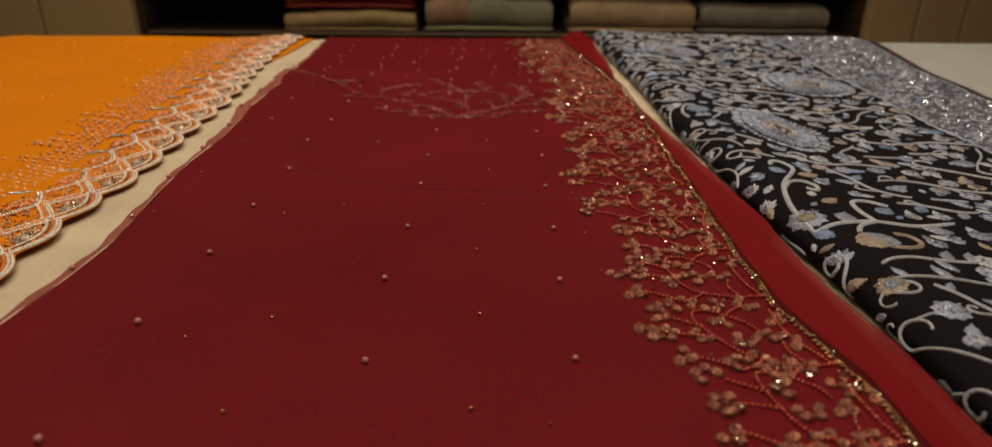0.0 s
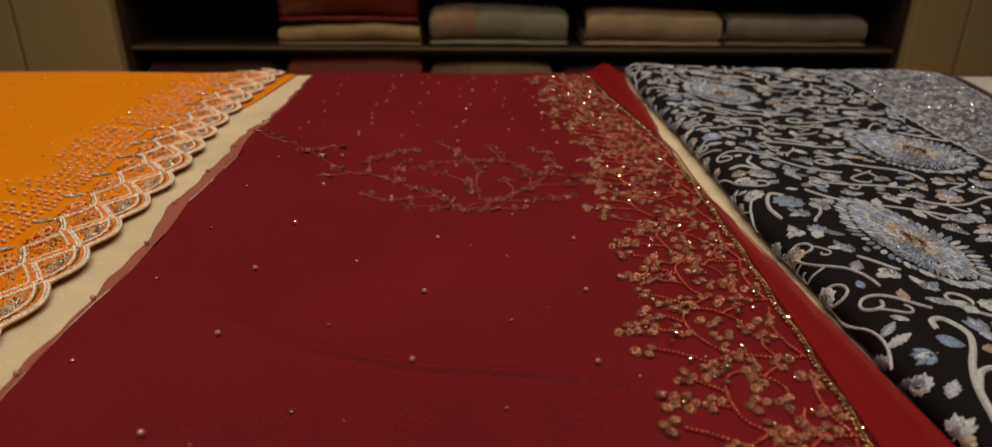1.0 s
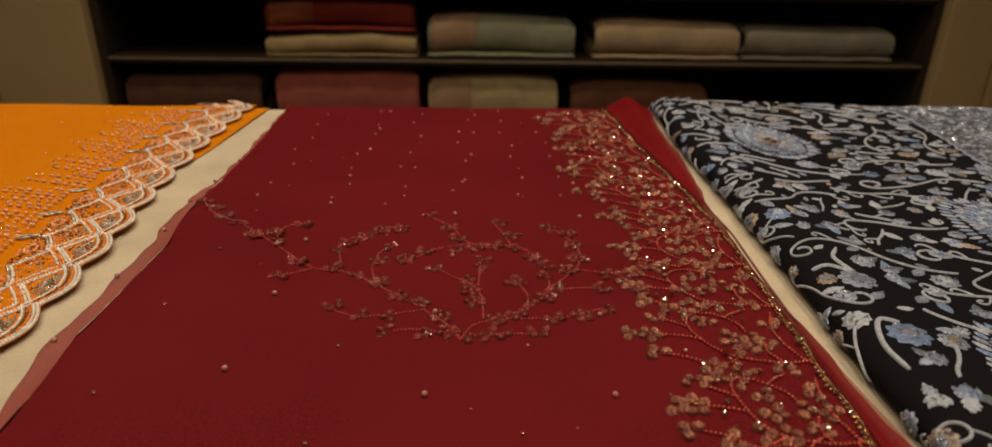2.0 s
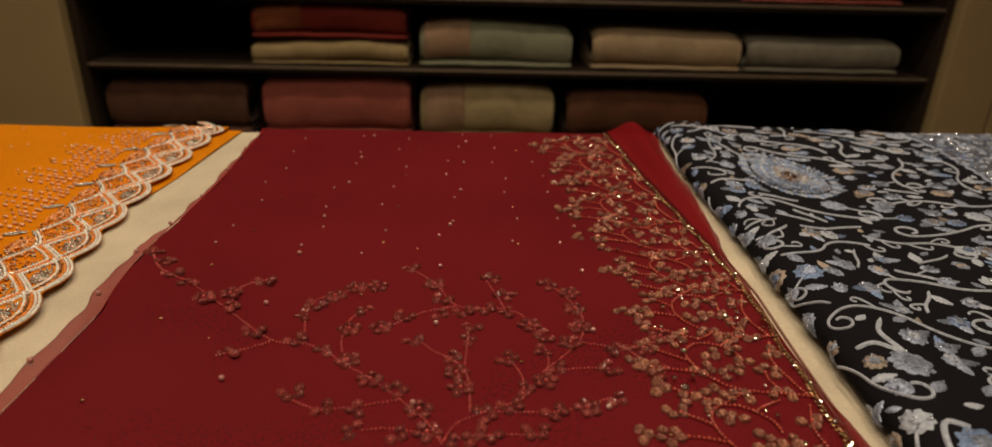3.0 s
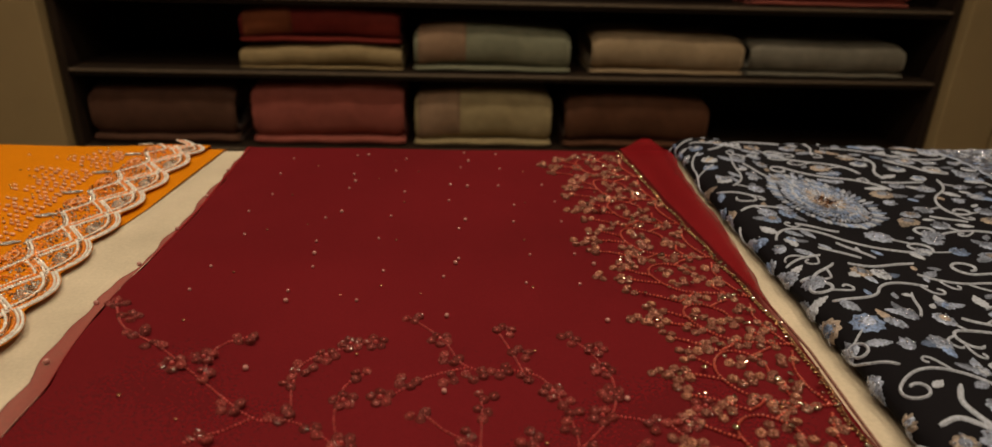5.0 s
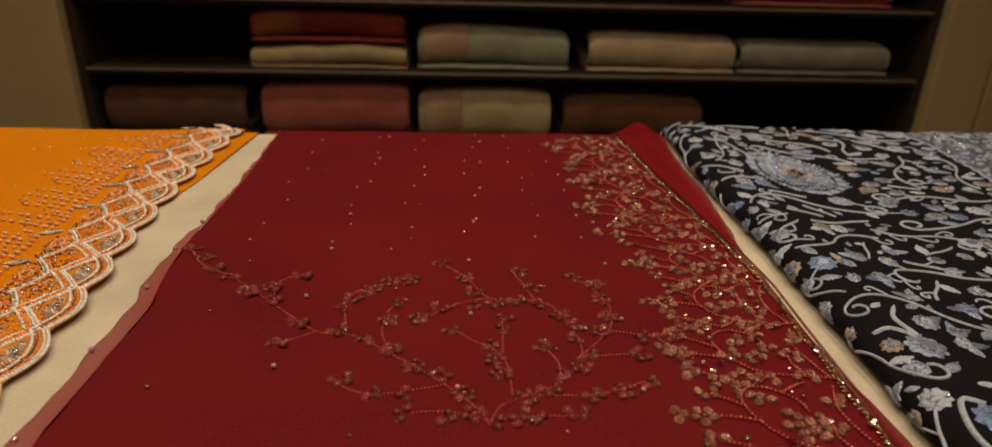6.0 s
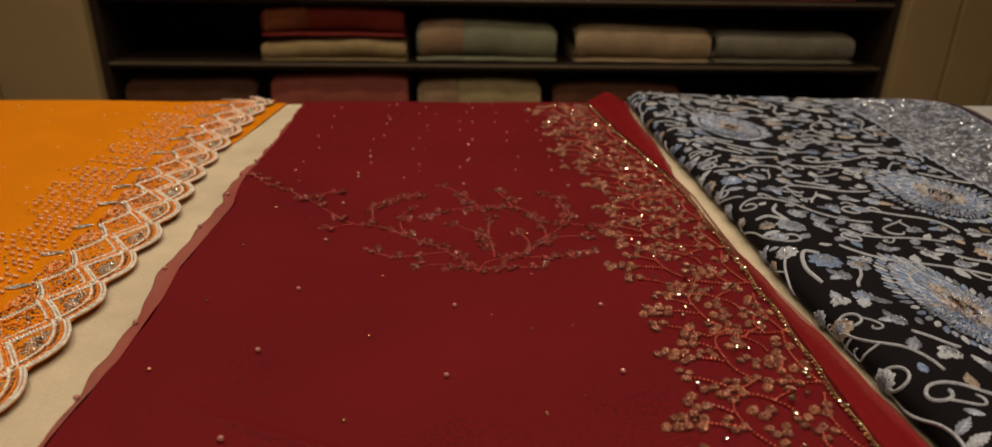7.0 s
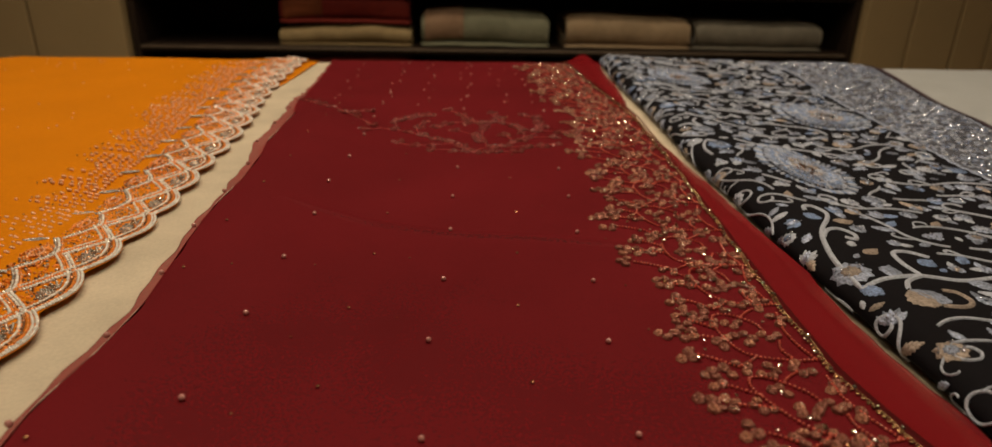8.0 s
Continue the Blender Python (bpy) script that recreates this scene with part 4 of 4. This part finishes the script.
def set_piece():
    """The large double curl near the fold, with the flowers and leaves that stand round it."""
    r = random.Random(8)

    def put(kind, soup):
        piece(kind, soup.mesh(kind, flat), blk)

    def on(points):
        return [(x - float(black_left(y)) + 0.016, y) for x, y in points]

    def strand(points, w, mat=M_CORD):
        p = smooth(on(points), 5)
        claim([tuple(q) for q in p], [w + 0.002] * len(p), 999)
        s = Soup()
        cord(s, p, w, mat, 0.0016)
        put("embroidered_tendril", s)
    strand([(0.262, 0.480), (0.264, 0.525), (0.272, 0.560), (0.284, 0.585), (0.298, 0.605), (0.306, 0.622), (0.300, 0.636), (0.290, 0.634), (0.286, 0.622)], 0.0021)
    strand([(0.273, 0.562), (0.286, 0.580), (0.299, 0.584), (0.307, 0.574), (0.302, 0.563), (0.294, 0.566)], 0.0019)
    strand([(0.262, 0.480), (0.290, 0.490), (0.318, 0.497), (0.350, 0.495), (0.385, 0.505)], 0.0021)
    strand([(0.318, 0.497), (0.316, 0.520), (0.322, 0.541), (0.337, 0.545), (0.350, 0.536)], 0.0021)
    strand([(0.318, 0.497), (0.300, 0.486), (0.290, 0.470)], 0.0019)
    strand([(0.300, 0.447), (0.318, 0.448), (0.330, 0.458), (0.328, 0.471), (0.317, 0.473)], 0.0020, M_BEIGETHREAD)
    for x, y, a, L, W, mat in ((0.303, 0.604, 0.1, 0.020, 0.006, M_BEIGETHREAD), (0.294, 0.606, 2.7, 0.016, 0.007, M_BLUETHREAD), (0.292, 0.533, 0.5, 0.020, 0.005, M_BEIGETHREAD),
                               (0.332, 0.520, 0.5, 0.018, 0.007, M_BLUETHREAD), (0.292, 0.490, 1.2, 0.022, 0.008, M_GREYTHREAD), (0.352, 0.496, -0.6, 0.022, 0.008, M_GREYTHREAD),
                               (0.262, 0.485, -1.2, 0.020, 0.006, M_BLUETHREAD), (0.290, 0.470, -0.7, 0.026, 0.012, M_GREYTHREAD), (0.290, 0.470, -1.5, 0.026, 0.012, M_BEIGETHREAD)):
        (u, v), = on([(x, y)])
        leaf_claim(u, v, a, L, W, 99)
        s = Soup()
        leaf(s, u, v, a, L, W, mat, 0.3, 0.0015, 10)
        put("embroidered_leaf", s)
    for x, y, R, m1, m2 in ((0.266, 0.503, 0.0140, M_GREYTHREAD, M_BEIGETHREAD), (0.283, 0.838, 0.0135, M_BLUETHREAD, M_GREYTHREAD), (0.288, 0.915, 0.0135, M_GREYTHREAD, M_GREYTHREAD)):
        (u, v), = on([(x, y)])
        claim([(u, v)], [R], 9)
        s = Soup()
        rosette(s, u, v, R, m1, m2, r)
        put("embroidered_flower", s)
    strand([(0.262, 0.800), (0.262, 0.830), (0.272, 0.856), (0.284, 0.852)], 0.0018)
    strand([(0.262, 0.935), (0.276, 0.938), (0.290, 0.928), (0.286, 0.950), (0.296, 0.968)], 0.0018)


set_piece()
made = 0
for tries in range(6000):
    L = rng.uniform(0.08, 0.17) if tries < 2600 else rng.uniform(0.03, 0.07)
    stitched = spray(rng.uniform(0.004, INNER), rng.uniform(0.12, EDGE + 0.02), rng.uniform(0, 6.283), L, rng.uniform(0.0010, 0.0014), rng, 0.0062 if tries < 2600 else 0.0042)
    if stitched:
        stem = piece("embroidered_spray", stitched[0].mesh("embroidered_spray", flat), blk)
        for kind, soup in stitched[1]:
            piece(kind, soup.mesh(kind, flat), stem)
        made += 1
    if made >= 220:
        break
# small posies between the stems
for tries in range(5000):
    x, y, a, R0 = rng.uniform(0.008, INNER - 0.008), rng.uniform(0.15, EDGE + 0.015), rng.uniform(0, 6.283), rng.uniform(0.0075, 0.012)
    if claim([(x, y)], [R0 * 0.8]):
        s = Soup()
        head(s, x - R0 * 0.5 * math.cos(a), y - R0 * 0.5 * math.sin(a), a, R0 * 1.2, rng)
        for side in (-1, 1):
            b = a + math.pi + side * rng.uniform(0.5, 0.9)
            if leaf_claim(x, y, b, R0 * 1.7, R0 * 0.3, 4):
                leaf(s, x, y, b, R0 * 1.7, R0 * 0.42, rng.choice(THREADS), 0.5, 0.0011, 8)
        piece("embroidered_posy", s.mesh("embroidered_posy", flat), blk)
# loose leaves that fill the gaps
s = Soup()
for k in range(900):
    x, y, a, L = rng.uniform(0.006, INNER), rng.uniform(0.2, EDGE), rng.uniform(0, 6.28), rng.uniform(0.008, 0.015)
    if leaf_claim(x, y, a, L, L * 0.22, 0):
        leaf(s, x, y, a, L, L * 0.26, rng.choice(THREADS), 0.5, 0.0010, 8)
tagged(piece("leaf_filling", s.mesh("leaf_filling", flat), blk), kind="stuff")
# dense sequin border along the far side, on a ground of pale thread
M_MAUVE = material("mauve_grey_thread", (0.10, 0.105, 0.14), 0.5, 0.2, scale=240, vary=0.5, bump=0.6, fine=1500, fine_bump=0.9)
sheet("border_ground", lambda u, v: black_at(u, v, 0.0005), np.linspace(INNER + 0.001, ALL - 0.027, 30), V_CLOTH, M_MAUVE, blk, "mauve-grey stitched border ground")
s = Soup()
for k in range(5600):
    x, y, a = rng.uniform(INNER + 0.004, ALL - 0.030), rng.uniform(0.45, EDGE + 0.015), rng.uniform(0, 6.28)
    if rng.random() < 0.55:
        leaf(s, x, y, a, rng.uniform(0.007, 0.013), rng.uniform(0.0018, 0.0032), rng.choice([M_GREYTHREAD, M_BLUETHREAD, M_CORD, M_CORD, M_GREYTHREAD]), 0.3, 0.0011, 4)
    else:
        beads(s, [(x, y, 0.0008)], rng.uniform(0.0012, 0.0023), M_SEQUIN, shape=GEM, squash=0.5, rng=rng)
tagged(piece("sequin_border", s.mesh("sequin_border", lambda v: np.stack(black_at(v[:, 0], v[:, 1], v[:, 2]), 1), False), blk, None, "dense silver-blue sequin border"), kind="stuff")
for edge_s in (INNER, ALL - 0.027):
    s = Soup()
    yy = np.arange(0.3, EDGE + 0.02, 0.004)
    cord(s, np.stack([edge_s + 0.0012 * np.sin(yy * 300), yy], 1), 0.0016, M_GREYTHREAD, 0.0014)
    piece("border_cord", s.mesh("border_cord", lambda v: np.stack(black_at(v[:, 0], v[:, 1], v[:, 2]), 1)), blk)

# ---------------------------------------------------------------- orange saree
org = thing("orange_saree", "bright orange saree with a white beaded scalloped edge", "saree", at=(0, 0, 0))
PITCH = 0.0605
orange_edge = line([(-0.2, -0.314), (0.42, -0.311), (0.475, -0.318), (0.566, -0.316), (0.657, -0.309), (0.75, -0.310), (0.83, -0.313), (0.94, -0.314), (1.03, -0.319), (1.10, -0.329), (1.18, -0.335), (1.30, -0.339), (1.40, -0.338), (1.52, -0.332), (1.8, -0.330)])
under_edge = line([(-0.2, -0.365), (0.9, -0.365), (1.12, -0.362), (1.20, -0.350), (1.25, -0.338), (1.30, -0.331), (1.38, -0.324), (1.48, -0.315), (1.52, -0.313), (1.8, -0.312)])
orange_outer = line([(-0.2, -1.35), (1.20, -1.10), (1.40, -0.965), (1.47, -0.915), (1.50, -0.875), (1.8, -0.86)])


def orange_z(x, y):
    lift = np.clip((x + 0.46) / 0.10, 0, 1)
    return 0.7600 + 0.0012 * lift * lift + waves(x, y, 51, 0.25, 0.0012) + waves(x, y, 52, 0.08, 0.0003)


def scallop(y):
    a = np.abs(((y / PITCH) % 1.0) - 0.5) * 2
    return 0.011 * a ** 1.8


def orange_top(u, v):
    x1 = orange_edge(v) + 0.0012 - scallop(v)
    x0 = orange_outer(v)
    x = x1 + (x0 - x1) * u ** 1.4
    y, z = over_edge(v, orange_z(x, v))
    return x, y, z


def orange_low(u, v):
    x = under_edge(v) + (-0.75 - under_edge(v)) * u
    y, z = over_edge(v, TOP + 0.0009 + waves(x, v, 53, 0.2, 0.0006) + 0 * x)
    return x, y, z


V_FINE = list(np.arange(-0.2, EDGE - 0.004, 0.0055)) + V_DRAPE
sheet("upper_layer", orange_top, np.linspace(0, 1, 60), V_FINE, M_ORANGE, org, "bright orange crepe", 0.0006)
sheet("lower_layer", orange_low, np.linspace(0, 1, 30), V_CLOTH, M_ORANGE, org, "orange underside fold")


def orange_lay(v):
    y, z = over_edge(v[:, 1], orange_z(v[:, 0], v[:, 1]) + v[:, 2])
    return np.stack([v[:, 0], y, z], 1)


def arc(c, bump, ends, off=0.0, n=40, bow=1.8):
    a = np.linspace(-PITCH / 2, PITCH / 2, n)
    return np.stack([-(bump + off + (ends - bump) * np.abs(2 * a / PITCH) ** bow), c + a, np.zeros(n)], 1)


def rope(soup, pts, r, step, mat, rng):
    beads(soup, resample(pts, step), r, mat, rng=rng)


def scallop_parts(seed):
    """One repeat of the beaded edge: interlaced white ropes, coral fill, silver cells and a bead flower."""
    r = random.Random(seed)
    white, coral, silver, frond = Soup(), Soup(), Soup(), Soup()
    for off, rad in ((0.0, 0.00135), (0.0029, 0.00115), (0.0108, 0.0012)):
        rope(white, arc(0, 0.0, 0.0115, off), rad, 0.0023, M_WHITEBEAD, r)
    for off in (0.0056, 0.0082):
        rope(coral, arc(0, 0.0, 0.0115, off), 0.00105, 0.0021, M_ORANGEBEAD if off < 0.006 else M_GOLD, r)
    for off, rad in ((0.0, 0.0013), (0.0028, 0.0011), (0.0100, 0.0012)):
        rope(white, arc(PITCH / 2, 0.0165, 0.0385, off, bow=1.15), rad, 0.0023, M_WHITEBEAD, r)
    for off in (0.0054, 0.0078):
        rope(coral, arc(PITCH / 2, 0.0165, 0.0385, off, bow=1.15), 0.00105, 0.0021, M_ORANGEBEAD, r)
    rope(white, arc(0, 0.0465, 0.062, bow=1.4), 0.0013, 0.0023, M_WHITEBEAD, r)
    rope(coral, arc(0, 0.0465, 0.062, 0.003, bow=1.4), 0.0012, 0.0023, M_SILVER, r)
    rope(coral, arc(0, 0.0465, 0.062, -0.003, bow=1.4), 0.0012, 0.0023, M_ORANGEBEAD, r)
    # the silver cell: bugle beads fanned round a stone
    for k in range(9):
        a = -1.2 + 2.4 * k / 8
        for q in np.linspace(0.003, 0.0125, 6):
            beads(silver, [(-0.0135 - q * math.cos(a), q * 1.3 * math.sin(a), 0)], 0.0011, M_SILVER, rng=r)
    beads(silver, [(-0.0165, 0, 0.0008)], 0.0026, M_GEM, shape=GEM, rng=r)
    for k in range(330):
        x, y = -r.uniform(0.006, 0.070), r.uniform(-PITCH / 2, PITCH / 2)
        if -x > 0.004 + 0.0115 * abs(2 * y / PITCH) ** 1.8:
            beads(coral, [(x, y, -0.0003)], 0.00115, r.choice([M_ORANGEBEAD, M_ORANGEBEAD, M_GOLD, M_SILVER]), rng=r)
    # the coral flower with a pale ring
    for k in range(70):
        a, q = r.uniform(0, 6.283), math.sqrt(r.random())
        beads(coral, [(-0.0615 - 0.0105 * q * math.cos(a), 0.016 * q * math.sin(a), 0.0)], 0.0013, M_ORANGEBEAD, rng=r)
    rope(white, [(-0.0615 - 0.0045 * math.cos(a), 0.0075 * math.sin(a), 0.0012) for a in np.linspace(0, 6.1, 24)], 0.0009, 0.002, M_PINKBEAD, r)
    # silver leaf above
    for k in range(16):
        t = k / 15
        for q in (-1, 0, 1):
            beads(frond, [(-0.070 - 0.017 * t, 0.030 - 0.005 * t + q * 0.0028 * math.sin(math.pi * t), 0)], 0.0010, M_SILVER, rng=r)
    return [("bead_rope", white.mesh("bead_rope"), "white beaded rope lines"), ("coral_filling", coral.mesh("coral_filling"), "coral orange bead filling"), ("silver_cell", silver.mesh("silver_cell"), "silver bugle beads round a stone"), ("silver_frond", frond.mesh("silver_frond"), "silver bugle bead leaf")]


def spray_mesh(seed):
    """Pale pearls trailing off into the plain cloth in short pairs."""
    r = random.Random(seed)
    s = Soup()
    for k in range(7):
        y = -PITCH / 2 + PITCH * (k + 0.5) / 7
        x, n = -0.076, r.randint(3, 8)
        for j in range(n):
            x -= r.uniform(0.006, 0.0105) * (1 + j * 0.07)
            y2 = y + j * 0.0035
            pts = [(x, y2), (x - 0.0026, y2 + 0.0012)] if r.random() < 0.7 else [(x, y2)]
            beads(s, pts, 0.0015, M_PINKBEAD, rng=r)
        if r.random() < 0.7:
            beads(s, [(x - 0.006, y + 0.02, 0)], 0.0014, M_GEM, shape=GEM, rng=r)
    return s.mesh("pearl_spray")


KITS = [scallop_parts(k) for k in range(3)]
SPRAYS = [spray_mesh(20 + k) for k in range(5)]
rng = random.Random(9)
for k in range(1, int(EDGE / PITCH) + 1):
    last = k == int(EDGE / PITCH)
    y = (k + 0.5) * PITCH - (0.012 if last else 0)
    x = float(orange_edge(y))
    slope = math.degrees(math.atan2(float(orange_edge(y + 0.03) - orange_edge(y - 0.03)), 0.06))
    m = (Matrix.Translation((x, y, float(orange_z(np.array(x), np.array(y))))) if y > EDGE - 0.06 else lay_at(orange_lay, x, y, 0)) @ pose(0, 0, 0, 0, 0, -slope) @ Matrix.Diagonal((rng.uniform(0.96, 1.04), 0.62 if last else 1, 1, 1))
    (n0, me0, la0), *rest = KITS[k % 3]
    unit = piece("scallop", me0, org, m, la0)
    for nme, me, la in rest:
        piece(nme, me, unit, None, la)
    if not last:
        tagged(piece("pearl_spray", rng.choice(SPRAYS), unit, None, "pale coral pearls trailing inward"), kind="stuff")
# sparse small beads over the plain orange
s = Soup()
beads(s, [(0, 0, 0)], 0.0014, M_PINKBEAD)
dot_bead = s.mesh("small_bead")
for k in range(150):
    x, y = rng.uniform(-1.05, -0.50), rng.uniform(0.45, EDGE - 0.01)
    piece("small_bead", dot_bead, org, lay_at(orange_lay, x, y))
